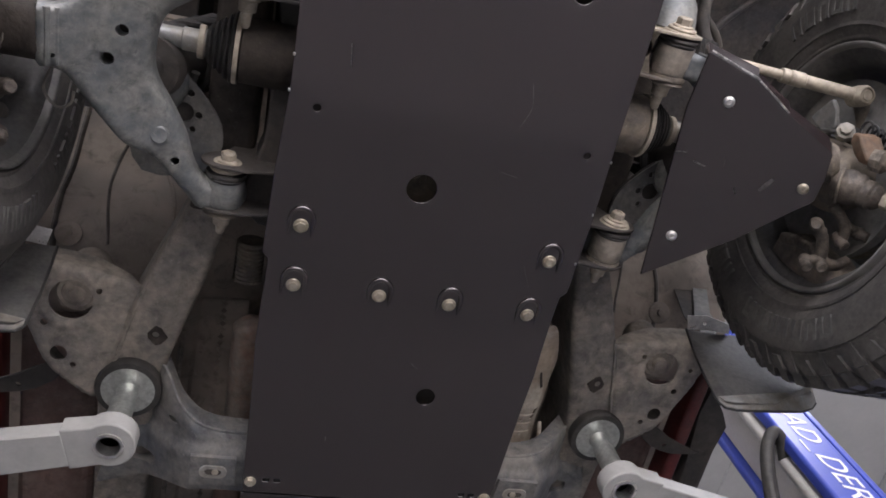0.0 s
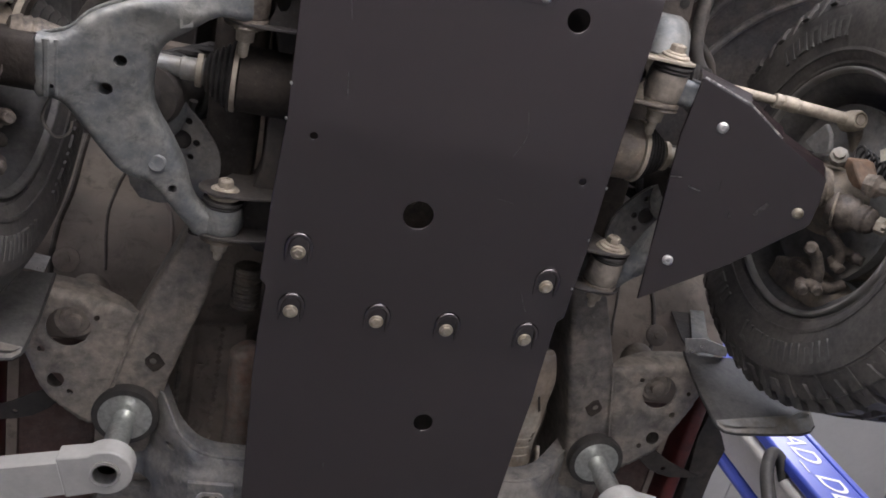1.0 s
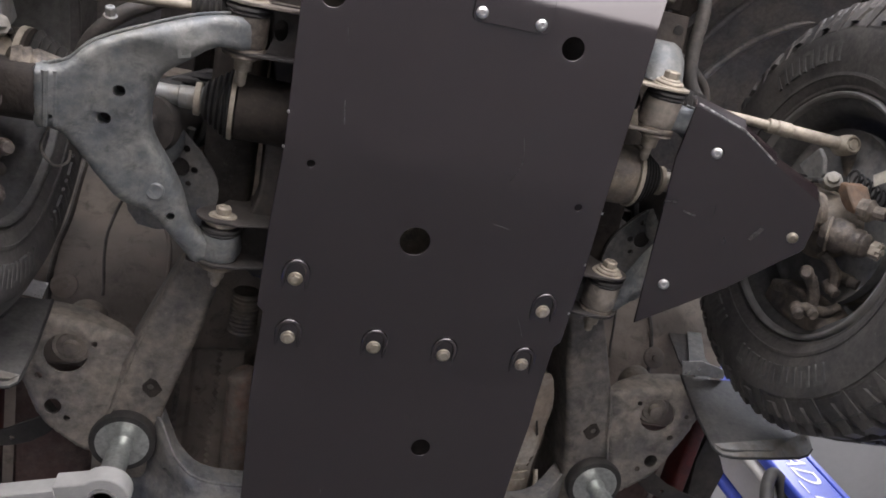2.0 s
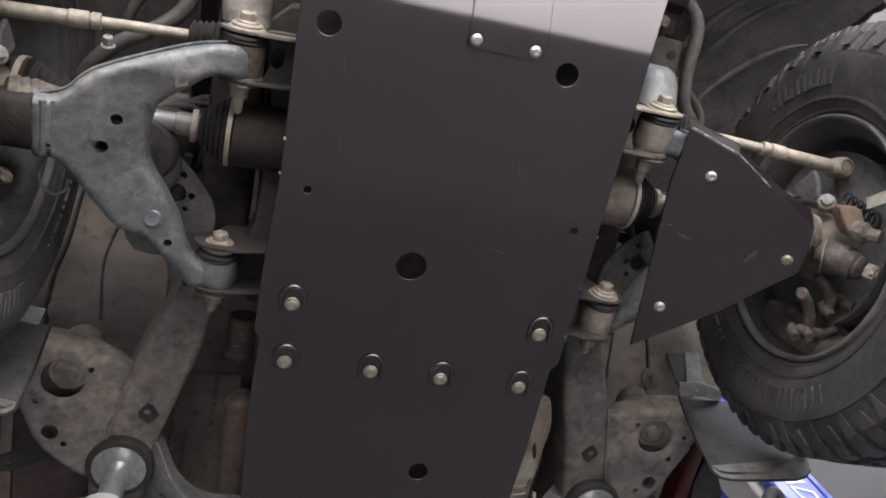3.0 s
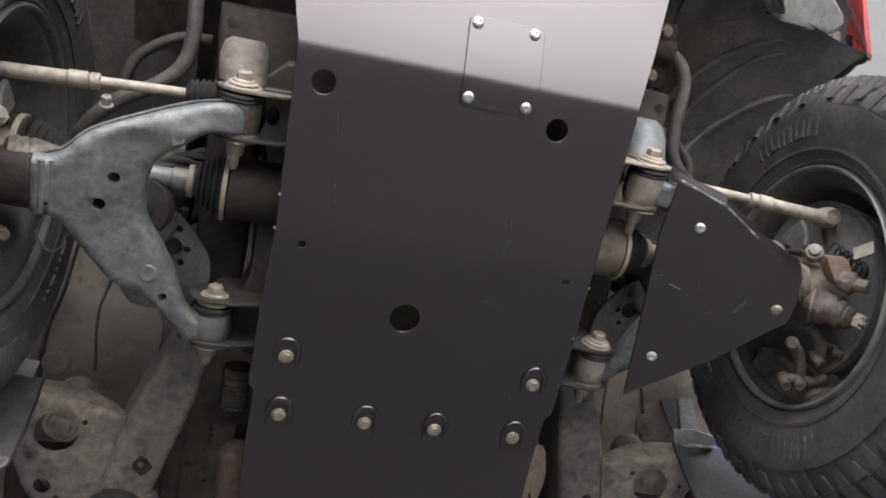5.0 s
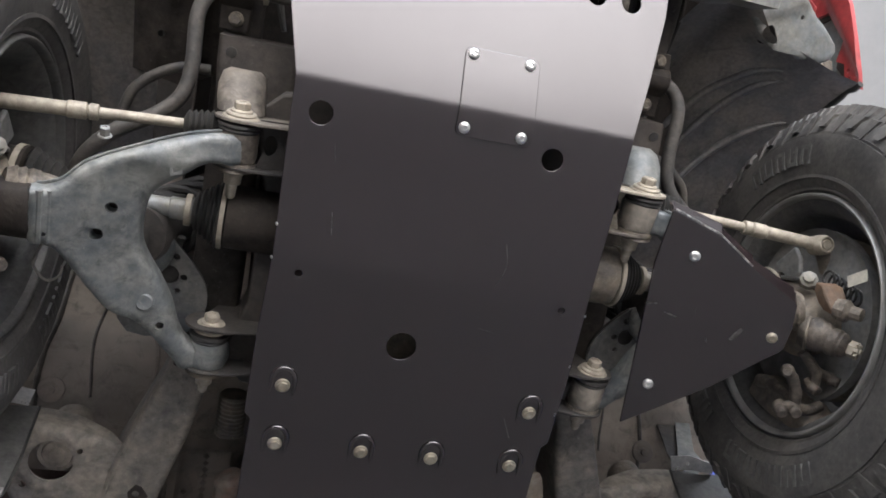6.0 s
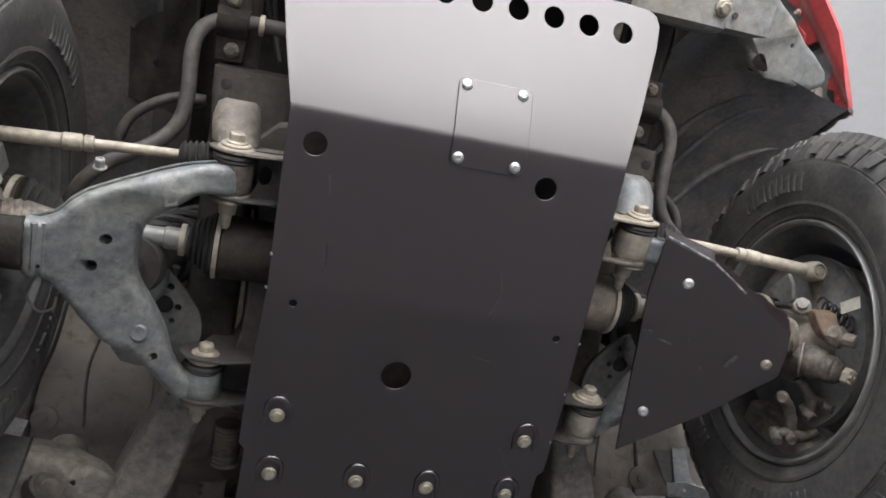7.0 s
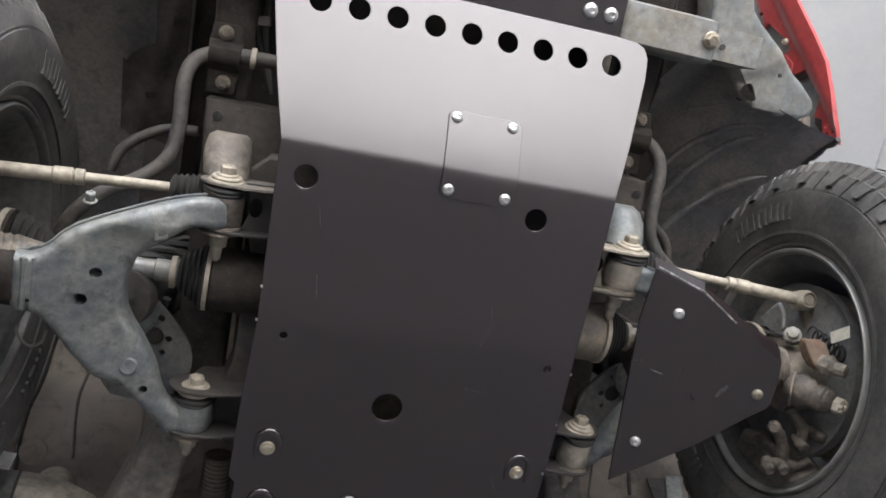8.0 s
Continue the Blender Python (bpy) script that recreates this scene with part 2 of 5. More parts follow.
def sheet(outline, holes, spot, thick, cuts=(), grid=0.0, bm=None):
    """A plate: an outline with holes in (u, v), laid into the world by spot(u, v, w), w from 0 to thick."""
    from mathutils.geometry import delaunay_2d_cdt
    us, vs = [p[0] for p in outline], [p[1] for p in outline]
    pts, edges = [], []
    for loop in [outline, *holes]:
        k = len(pts)
        pts += [Vector(p) for p in loop]
        edges += [(k + i, k + (i + 1) % len(loop)) for i in range(len(loop))]
    for v in cuts:
        k = len(pts)
        pts += [Vector((min(us) - 0.01, v)), Vector((max(us) + 0.01, v))]
        edges.append((k, k + 1))
    if grid:
        for i in range(1, int((max(us) - min(us)) / grid) + 1):
            for j in range(1, int((max(vs) - min(vs)) / grid) + 1):
                q = (min(us) + i * grid + 0.2 * grid * (j % 2), min(vs) + j * grid)
                if inside(q, outline):
                    pts.append(Vector(q))
    vv, _, ff = delaunay_2d_cdt(pts, edges, [], 0, 1e-5)[:3]
    keep = []
    for f in ff:
        c = sum((vv[i] for i in f), Vector((0, 0))) / len(f)
        if inside(c, outline) and not any(inside(c, h) for h in holes):
            keep.append(f)
    bm = bm or bmesh.new()
    low = [bm.verts.new(spot(v.x, v.y, 0.0)) for v in vv]
    top = [bm.verts.new(spot(v.x, v.y, thick)) for v in vv]
    count = {}
    for f in keep:
        bm.faces.new([low[i] for i in f])
        bm.faces.new([top[i] for i in reversed(f)])
        for a, b in zip(f, [*f[1:], f[0]]):
            count[(a, b)] = 1
    for a, b in count:
        if (b, a) not in count:
            bm.faces.new((low[b], low[a], top[a], top[b]))
    bmesh.ops.delete(bm, geom=[v for v in bm.verts if not v.link_faces], context="VERTS")
    return bm


def edge_gap(p, loop):
    """How far a spot lies from an outline."""
    best, n = 9.0, len(loop)
    for i in range(n):
        (ax, ay), (bx, by) = loop[i], loop[(i + 1) % n]
        dx, dy = bx - ax, by - ay
        t = max(0.0, min(1.0, ((p[0] - ax) * dx + (p[1] - ay) * dy) / max(dx * dx + dy * dy, 1e-12)))
        best = min(best, math.hypot(p[0] - ax - t * dx, p[1] - ay - t * dy))
    return best


def rolled(p, loop, r):
    """Rise of a pressed edge of radius r towards its outline."""
    d = min(edge_gap(p, loop), r)
    return r - math.sqrt(max(r * r - (r - d) ** 2, 0.0))


def flat(z, s=1, slope=(0, 0), about=(0, 0)):
    return lambda u, v, w: (s * u, v, z + slope[0] * (u - about[0]) + slope[1] * (v - about[1]) + w)


def tube(path, radius, sides=12, bm=None, wide=1.0):
    """A round bar along a path; radius may be one number or one for each point."""
    bm = bm or bmesh.new()
    path = [Vector(p) for p in path]
    radii = radius if isinstance(radius, (list, tuple)) else [radius] * len(path)
    rings, side = [], None
    for i, p in enumerate(path):
        way = (path[min(i + 1, len(path) - 1)] - path[max(i - 1, 0)]).normalized()
        if side is None:
            side = way.orthogonal().normalized()
        side = (side - way * side.dot(way)).normalized()
        up = way.cross(side)
        rings.append([bm.verts.new(p + radii[i] * (side * math.cos(a) + up * math.sin(a) * wide)) for a in [2 * math.pi * k / sides for k in range(sides)]])
    for a, b in zip(rings, rings[1:]):
        for k in range(sides):
            bm.faces.new((a[k], a[(k + 1) % sides], b[(k + 1) % sides], b[k]))
    bm.faces.new(rings[0][::-1])
    bm.faces.new(rings[-1])
    return bm


def lathe(profile, at, axis, sides=28, bm=None, closed=False):
    """A turned body: (radius, height along the axis) from at."""
    bm = bm or bmesh.new()
    axis, at = Vector(axis).normalized(), Vector(at)
    side = axis.orthogonal().normalized()
    up = axis.cross(side)
    rings = []
    for r, h in profile:
        rings.append([bm.verts.new(at + axis * h + max(r, 1e-4) * (side * math.cos(a) + up * math.sin(a))) for a in [2 * math.pi * k / sides for k in range(sides)]])
    pairs = list(zip(rings, rings[1:])) + ([(rings[-1], rings[0])] if closed else [])
    for a, b in pairs:
        for k in range(sides):
            bm.faces.new((a[k], a[(k + 1) % sides], b[(k + 1) % sides], b[k]))
    if not closed:
        bm.faces.new(rings[0][::-1])
        bm.faces.new(rings[-1])
    return bm


def block(lo, hi, bm=None, m=None):
    bm = bm or bmesh.new()
    got = bmesh.ops.create_cube(bm, size=1.0)["verts"]
    lo, hi = Vector(lo), Vector(hi)
    for v in got:
        v.co = Vector([lo[i] + (v.co[i] + 0.5) * (hi[i] - lo[i]) for i in range(3)])
        if m:
            v.co = m @ v.co
    return bm


def loft(sections, bm=None):
    """A closed body through loops of equal length."""
    bm = bm or bmesh.new()
    rows = [[bm.verts.new(p) for p in s] for s in sections]
    n = len(rows[0])
    for a, b in zip(rows, rows[1:]):
        for k in range(n):
            bm.faces.new((a[k], a[(k + 1) % n], b[(k + 1) % n], b[k]))
    bm.faces.new(rows[0][::-1])
    bm.faces.new(rows[-1])
    return bm


def mesh_of(name, bm, mat, soft=38):
    bmesh.ops.recalc_face_normals(bm, faces=bm.faces)
    mesh = bpy.data.meshes.new(name)
    bm.to_mesh(mesh)
    bm.free()
    finish(mesh, soft)
    mesh.materials.append(mat)
    return mesh


def hex_bolt(r, mat, tall=1.0):
    """A flanged hexagon bolt; its head looks along +z from the origin."""
    bm = lathe([(1.32 * r, 0), (1.32 * r, 0.18 * r), (1.2 * r, 0.3 * r), (0.9 * r, 0.34 * r)], (0, 0, 0), (0, 0, 1), 20)
    lathe([(r, 0.3 * r), (r, 0.95 * tall * r), (0.85 * r, 1.08 * tall * r), (0.5 * r, 1.1 * tall * r), (0.45 * r, 1.0 * tall * r)], (0, 0, 0), (0, 0, 1), 6, bm)
    return mesh_of("hex_bolt", bm, mat, 25)


def button_bolt(r, mat):
    bm = lathe([(1.0 * r, 0), (1.0 * r, 0.15 * r), (0.92 * r, 0.38 * r), (0.7 * r, 0.55 * r), (0.42 * r, 0.62 * r), (0.38 * r, 0.3 * r), (0.05 * r, 0.28 * r)], (0, 0, 0), (0, 0, 1), 20)
    return mesh_of("button_bolt", bm, mat, 30)


def facing(at, way, spin=0.0):
    q = Vector(way).to_track_quat("Z", "Y").to_matrix().to_4x4()
    return Matrix.Translation(at) @ q @ pose(0, 0, 0, 0, 0, spin)


# ---- the room ----
def setting(name, bm, mat, label):
    return tagged(part(name, bm, mat), label, "", "", "structure")


X0, X1, Y0, Y1, TOP = -5.0, 5.0, -6.0, 7.0, 4.4
ground = setting("ground", block((-60, -60, -0.2), (60, 60, -0.02)), FLOOR, "grey concrete yard and ground around the workshop")
floor = setting("floor", block((X0, Y0, -0.02), (X1, Y1, 0.0)), FLOOR, "worn grey concrete workshop floor under the lift")
setting("ceiling", block((X0 - 0.15, Y0 - 0.15, TOP), (X1 + 0.15, Y1 + 0.15, TOP + 0.15)), PALE, "white panelled workshop ceiling with thin joints")
setting("wall_east", block((X1, Y0, 0), (X1 + 0.15, Y1, TOP)), PALE, "pale grey workshop wall")
setting("wall_west", block((X0 - 0.15, Y0, 0), (X0, Y1, TOP)), PALE, "pale grey workshop wall")
setting("wall_north", block((X0 - 0.15, Y1, 0), (X1 + 0.15, Y1 + 0.15, TOP)), PALE, "pale grey workshop wall")
DOOR = 3.4
front = block((X0 - 0.15, Y0 - 0.15, 0), (-DOOR, Y0, TOP))
block((DOOR, Y0 - 0.15, 0), (X1 + 0.15, Y0, TOP), front)
block((-DOOR, Y0 - 0.15, 3.7), (DOOR, Y0, TOP), front)
setting("wall_south", front, PALE, "pale grey workshop wall with a wide open doorway")
for jx in (0.5, 1.65, 2.8, 3.95):
    setting("trim", block((jx - 0.006, Y0 + 0.01, TOP - 0.006), (jx + 0.006, Y1 - 0.01, TOP - 0.001)), SEAM, "thin grey ceiling panel joint")

# ---- the car ----
car = new("off_road_car")
car.matrix_basis = Matrix.Translation((0, 0.8, 1.9))
WHERE[car.name] = car.matrix_basis.copy()
tagged(car, "red off-road car raised on a lift, muddy underside, black skid plates", "car")

# ---- skid plate ----
BEND = [(-0.81, 2.050), (-0.5122, 1.9078), (-0.23, 1.894), (0.17, 1.924), (0.62, 1.912)]


def sag(y):
    """Height of the skid plate, its folds rounded."""
    def at(v):
        for (y0, z0), (y1, z1) in zip(BEND, BEND[1:]):
            if v <= y1:
                break
        return z0 + (z1 - z0) * (v - y0) / (y1 - y0)
    return (at(y - 0.008) + 2 * at(y) + at(y + 0.008)) / 4


half = [(0.26, -0.785), (0.305, -0.783), (0.32, -0.775), (0.327, -0.758), (0.324, -0.72), (0.303, -0.61), (0.281, -0.515), (0.277, -0.37), (0.272, -0.23),
        (0.277, -0.09), (0.277, 0.062), (0.266, 0.074), (0.266, 0.25), (0.261, 0.32), (0.250, 0.545), (0.247, 0.572)]
outline = half + [(-x, y) for x, y in reversed(half)]
front_holes = [(-0.253 + 0.0639 * i, -0.733) for i in range(9)]
holes = [ring(x, y, 0.0175, 24) for x, y in front_holes]
holes += [ring(-0.234, -0.463, 0.0185, 24), ring(0.149, -0.457, 0.0185, 24), ring(-0.035, -0.097, 0.0255, 28), ring(0.064, 0.321, 0.018, 22)]
holes += [ring(-0.227, -0.204, 0.006, 14), ring(0.228, -0.204, 0.006, 14)]
for s in (-1, 1):
    for sx in (0.207, 0.186):
        holes.append([(s * sx + a * 0.006, 0.543 + b * 0.0045) for a, b in ((-1, -1), (1, -1), (1, 1), (-1, 1))])
folds = [y + d for y in (-0.5122, -0.23, 0.17) for d in (-0.008, -0.004, 0.0, 0.004, 0.008)]
skid = part("skid_plate", sheet(outline, holes, lambda u, v, w: (u, v, sag(v) + w), 0.005, folds), COATED, car,
            "folded black powder-coated steel skid plate with round drain holes", 0.0012)
for s in (-1, 1):
    edge = [(s * x, y) for x, y in half[4:14]]
    inner = [(s * (x - 0.004), y) for x, y in half[4:14]]
    bm = sheet(edge + inner[::-1], [], lambda u, v, w: (u, v, sag(v) + 0.004 + w), 0.022)
    part("side_flange", bm, COATED, skid)

part("corner_gusset", sheet([(0.246, -0.76), (0.29, -0.76), (0.29, -0.70), (0.262, -0.705), (0.256, -0.728), (0.248, -0.732)], [], flat(2.10), 0.006), CAST, car, "dirty bracket corner above the plate's last hole", 0.002)

# inspection cover, folded with the plate
cover_line = []
for cx, cy, a0 in ((0.094, -0.597, 270), (0.094, -0.479, 0), (-0.012, -0.479, 90), (-0.012, -0.597, 180)):
    cover_line += [(cx + 0.01 * math.cos(radians(a0 + k * 22.5)), cy + 0.01 * math.sin(radians(a0 + k * 22.5))) for k in range(5)]
cover = part("cover_plate", sheet(cover_line, [], lambda u, v, w: (u, v, sag(v) - 0.0045 + w), 0.004, [-0.520, -0.516, -0.512, -0.508, -0.504]), COATED, skid,
             "small black cover plate held by four bolts", 0.0008)
cap = button_bolt(0.0095, SILVER)
for cx in (-0.009, 0.087):
    for cy in (-0.596, -0.4825):
        slope = (sag(cy + 0.004) - sag(cy - 0.004)) / 0.008
        put("bolt", cap, facing((cx, cy, sag(cy) - 0.0045), (0, slope, -1)), skid, "bright button-head bolt")

# bolts in pressed hoods
hexa = hex_bolt(0.0098, ZINC, 0.72)
for i, (bx, by) in enumerate([(-0.221, 0.003), (0.223, 0.003), (-0.217, 0.119), (0.215, 0.119), (-0.065, 0.119), (0.064, 0.119)]):
    z, slope = sag(by), (sag(by + 0.01) - sag(by - 0.01)) / 0.02
    put("bolt", hexa, facing((bx, by, z + 0.0005), (0, slope, -1), 17 * i), skid, "yellow zinc hexagon bolt")
    path = [(bx + 0.0195 * math.cos(a), by - 0.011 - 0.0195 * math.sin(a) * 1.15) for a in [math.pi * k / 14 for k in range(15)]]
    path = [(path[0][0], by + 0.020 - 0.007 * k) for k in range(3)] + path + [(path[-1][0], by + 0.006 + 0.007 * k) for k in range(3)]
    n = len(path)
    size = [0.0044 * min(1, 0.15 + 0.3 * min(k, n - 1 - k)) for k in range(n)]
    part("bolt_hood", tube([(x, y, sag(y) - 0.0005) for x, y in path], size, 10), COATED, skid, "pressed ridge round a bolt")
for s in (-1, 1):
    put("bolt", hex_bolt(0.0085, ZINC, 0.8) if s < 0 else hexa, facing((s * 0.236, 0.548, sag(0.548)), (0, 0, -1), 20), skid, "yellow zinc hexagon bolt")

SCRATCH = material("pale_scratch", (0.11, 0.105, 0.105), 0.5, 0.2, (0.03, 0.03, 0.03), 400, 150, 0.9, 0.1, spread=0.1)


def scratch(path, height, owner, wide=0.0007):
    """A hairline in the coating, a touch proud of the plate."""
    pts = smooth_loop(path, 4, False) if len(path) > 2 else path
    part("scratch", tube([(x, y, height(x, y) - 0.0001) for x, y in pts], wide, 5, wide=0.5), SCRATCH, owner, "pale hairline scratch")


for path, wide in (([(-0.191, -0.312), (-0.186, -0.275)], 0.0010), ([(0.104, -0.305), (0.112, -0.265), (0.097, -0.228)], 0.0006), ([(-0.205, -0.42), (-0.199, -0.39)], 0.0005), ([(0.02, 0.25), (0.035, 0.262)], 0.0005), ([(-0.11, 0.43), (-0.108, 0.44)], 0.0008), ([(0.18, 0.02), (0.20, 0.06)], 0.0004), ([(0.09, -0.15), (0.12, -0.145)], 0.0004)):
    scratch(path, lambda x, y: sag(y), skid, wide)
for s, y in ((-1, -0.28), (-1, -0.225), (1, -0.2), (1, -0.1), (1, 0.0)):
    part("edge_nick", lathe([(0.0022, -0.001), (0.003, 0.0), (0.0018, 0.001)], (s * 0.2735, y, sag(y)), (s, 0, -1), 7), SILVER, skid, "bare metal nick on the edge")

# second plate further back
half2 = [(0.25, 0.58), (0.245, 1.05), (0.19, 1.25)]
part("rear_skid_plate", sheet(half2 + [(-x, y) for x, y in reversed(half2)], [], lambda u, v, w: (u, v, 1.918 + 0.08 * (v - 0.58) + w), 0.005), COATED, car,
     "black steel plate under the gearbox", 0.001)

# ---- frame ----
RAIL = [(-1.0, 0.352, 0.430, 2.19, 2.32), (-0.72, 0.352, 0.428, 2.172, 2.29), (-0.53, 0.348, 0.412, 2.172, 2.29), (-0.40, 0.32, 0.41, 2.11, 2.25),
        (-0.05, 0.315, 0.405, 2.075, 2.22), (0.06, 0.335, 0.415, 2.055, 2.22), (0.11, 0.352, 0.436, 2.05, 2.22), (0.20, 0.370, 0.472, 2.05, 2.22),
        (0.29, 0.396, 0.508, 2.05, 2.22), (0.38, 0.421, 0.535, 2.052, 2.22), (0.46, 0.435, 0.55, 2.055, 2.22), (0.7, 0.44, 0.55, 2.08, 2.24), (2.4, 0.46, 0.56, 2.1, 2.25)]
MOUNT = [(0.448, 0.180), (0.468, 0.214), (0.490, 0.236), (0.515, 0.230), (0.56, 0.219), (0.60, 0.212), (0.645, 0.206), (0.690, 0.207), (0.710, 0.240), (0.696, 0.300), (0.668, 0.365), (0.645, 0.412), (0.603, 0.450), (0.550, 0.480), (0.525, 0.42), (0.503, 0.33), (0.470, 0.25)]


def rail_loop(y, x0, x1, z0, z1, s, r=0.014):
    pts = []
    for cx, cz, a0 in ((x1 - r, z1 - r, 0), (x0 + r, z1 - r, 90), (x0 + r, z0 + r, 180), (x1 - r, z0 + r, 270)):
        pts += [(s * (cx + r * math.cos(radians(a0 + k * 30))), y, cz + r * math.sin(radians(a0 + k * 30))) for k in range(4)]
    return pts


bolt_big = hex_bolt(0.0125, ZINC)
bolt_pivot = hex_bolt(0.0135, ROD, 1.15)
bolt_dirty = hex_bolt(0.011, ROD)
bolt_strap = hex_bolt(0.010, CAST)
bolt_small = hex_bolt(0.007, ROD)
for s in (-1, 1):
    # the rail's front end takes the darker colour to look shaded
    part("frame_horn", loft([rail_loop(*r, s) for r in RAIL[:6]]), HORN, car, "dirty front end of the chassis rail, darkened for shade", soft=50)
    rail = part("frame_rail", loft([rail_loop(*r, s) for r in RAIL[5:]]), FRAME, car, "dusty grey box-section chassis rail", soft=50)
    px = 0.464 if s > 0 else 0.446
    ragged = [(px + 0.019 * a, 0.330 + 0.021 * c) for a, c in ((-1, 0.1), (-0.4, 0.8), (0.1, 1), (0.9, 0.3), (1, -0.2), (0.3, -1), (-0.3, -0.8))]
    part("patch", sheet(ragged, [ring(px + 0.004, 0.328, 0.007, 8)], lambda u, v, w: (s * u, v, 2.0470 + w), 0.004), HORN, rail, "rough scraped welded patch", 0.001)
    mount_line = smooth_loop(MOUNT, 3)

    def mount_z(u, v):
        out = max(0.0, min(1.0, (u - 0.49) / 0.03))
        press = 0.004 * math.exp(-((math.hypot(u - 0.605, v - 0.276) - 0.052) / 0.006) ** 2)
        return 2.047 - 0.04 * (u - 0.6) - 0.1 * (v - 0.33) + out * rolled((u, v), mount_line, 0.013) - press + 0.002 * noise.noise(Vector((u * 14, v * 14, s)))

    mount = sheet(mount_line, [ring(0.605, 0.276, 0.039, 28), ring(0.620, 0.386, 0.0155, 18), ring(0.648, 0.324, 0.007), ring(0.557, 0.252, 0.0055), ring(0.593, 0.408, 0.006), ring(0.503, 0.288, 0.0035), ring(0.672, 0.27, 0.005)],
                  lambda u, v, w: (s * u, v, mount_z(u, v) + w), 0.004, grid=0.009)
    bracket = part("body_mount", mount, FRAME, car, "dusty steel body mount bracket with a large round hole", soft=60)
    rim_pts = mount_line[6:42]
    bm = bmesh.new()
    rows = [[bm.verts.new((s * (x - 0.001 - q), y + 0.5 * q, mount_z(x, y) + w * min(1.0, 0.25 + k / 10))) for k, (x, y) in enumerate(rim_pts)] for w, q in ((0.001, 0.0), (0.05, 0.0), (0.052, 0.004), (0.002, 0.004))]
    for a, b in zip(rows, rows[1:] + rows[:1]):
        for k in range(len(rim_pts) - 1):
            bm.faces.new((a[k], a[k + 1], b[k + 1], b[k]))
    part("bracket_flange", bm, FRAME, bracket, soft=60)
    part("weld_seam", tube([(s * x, y, 2.048) for x, y in ((0.472, 0.215), (0.487, 0.262), (0.503, 0.33), (0.523, 0.41), (0.545, 0.47))], [0.002, 0.004, 0.003, 0.0045, 0.003], 7, wide=0.7), FRAME, bracket, "uneven weld bead along the rail")
    part("mount_washer", lathe([(0.038, 0.12), (0.038, 0.0), (0.035, -0.004), (0.028, -0.003), (0.026, -0.006), (0.016, -0.007), (0.014, -0.017), (0.006, -0.018)], (s * 0.596, 0.264, 2.063), (0, 0, 1)), TOWER, bracket, "dusty rubber body mount and bolt")
    # cast plate with holes above the arm
    gus = [(0.50, -0.20), (0.47, -0.205), (0.436, -0.178), (0.40, -0.14), (0.374, -0.10), (0.372, -0.05), (0.40, -0.01), (0.50, 0.0), (0.53, -0.09)]
    part("gusset_plate", sheet(smooth_loop(gus, 3), [ring(0.44, -0.116, 0.017, 20), ring(0.431, -0.150, 0.006), ring(0.415, -0.114, 0.006), ring(0.423, -0.088, 0.005)], flat(2.05, s), 0.006), MEMBER, car,
         "dusty steel spring seat plate with drilled holes", 0.001)
    # added dark sheet that gives the plate's holes their shade
    part("gusset_hole_shade", sheet(smooth_loop([(u * 0.98 + 0.009, v * 0.96 - 0.004) for u, v in gus], 2), [], flat(2.062, s), 0.004), DARK, car)
    part("spring_seat", lathe([(0.062, 0.03), (0.062, 0.008), (0.054, 0.0), (0.035, -0.003), (0.03, 0.012)], (s * 0.497, -0.165, 2.035), (0, 0, 1)), ARM, car, "round grey spring seat", soft=50)

# gearbox crossmember
cm = [(0.50, 0.47), (0.47, 0.44), (0.431, 0.400), (0.409, 0.418), (0.387, 0.447), (0.351, 0.464), (0.329, 0.474), (0.27, 0.481), (0.0, 0.478)]
cm_right = [(0.50, 0.512), (0.475, 0.486), (0.447, 0.462), (0.415, 0.452), (0.387, 0.454), *cm[5:]]
cm2 = [(0.0, 0.60), (0.26, 0.60), (0.35, 0.605), (0.40, 0.625), (0.46, 0.67), (0.54, 0.70)]


def cm_z(u):
    return 1.945 + 0.112 * max(0.0, min(1.0, (abs(u) - 0.35) / 0.10)) ** 1.3


def cm_step(u, v):
    """The folded ledge ahead of the mounting face, and its rounded front edge."""
    fold = 0.515 + 0.35 * max(0.0, abs(u) - 0.34)
    front = max(0.0, min(1.0, (fold - v) / 0.012))
    gap = max(0.0, 0.014 - edge_gap((abs(u), v), CM_EDGE[1 if u > 0 else -1])) if abs(u) < 0.47 else 0.0
    return 0.016 * front + gap * gap * 45


CM_EDGE = {k: smooth_loop(side, 3, False) + [(0.0, 1.0), (0.9, 1.0)] for k, side in ((1, cm_right), (-1, cm))}
sides = [smooth_loop(side, 3, False)[::-1] + smooth_loop(cm2, 3, False)[::-1] for side in (cm_right, cm)]
loop = sides[0] + [(-x, y) for x, y in reversed(sides[1])][1:-1]
slots = []
for s in (-1, 1):
    slots += [ring(s * 0.397, 0.486, 0.010, 12, 0.55), smooth_loop([(s * 0.476, 0.604), (s * 0.436, 0.597), (s * 0.428, 0.604), (s * 0.430, 0.624), (s * 0.462, 0.632), (s * 0.476, 0.626)], 2)]
member = part("crossmember", sheet(loop, slots, lambda u, v, w: (u, v, cm_z(u) + cm_step(u, v) + w), 0.05, grid=0.012), MEMBER, car, "grey pressed steel gearbox crossmember with slotted holes", 0.004)
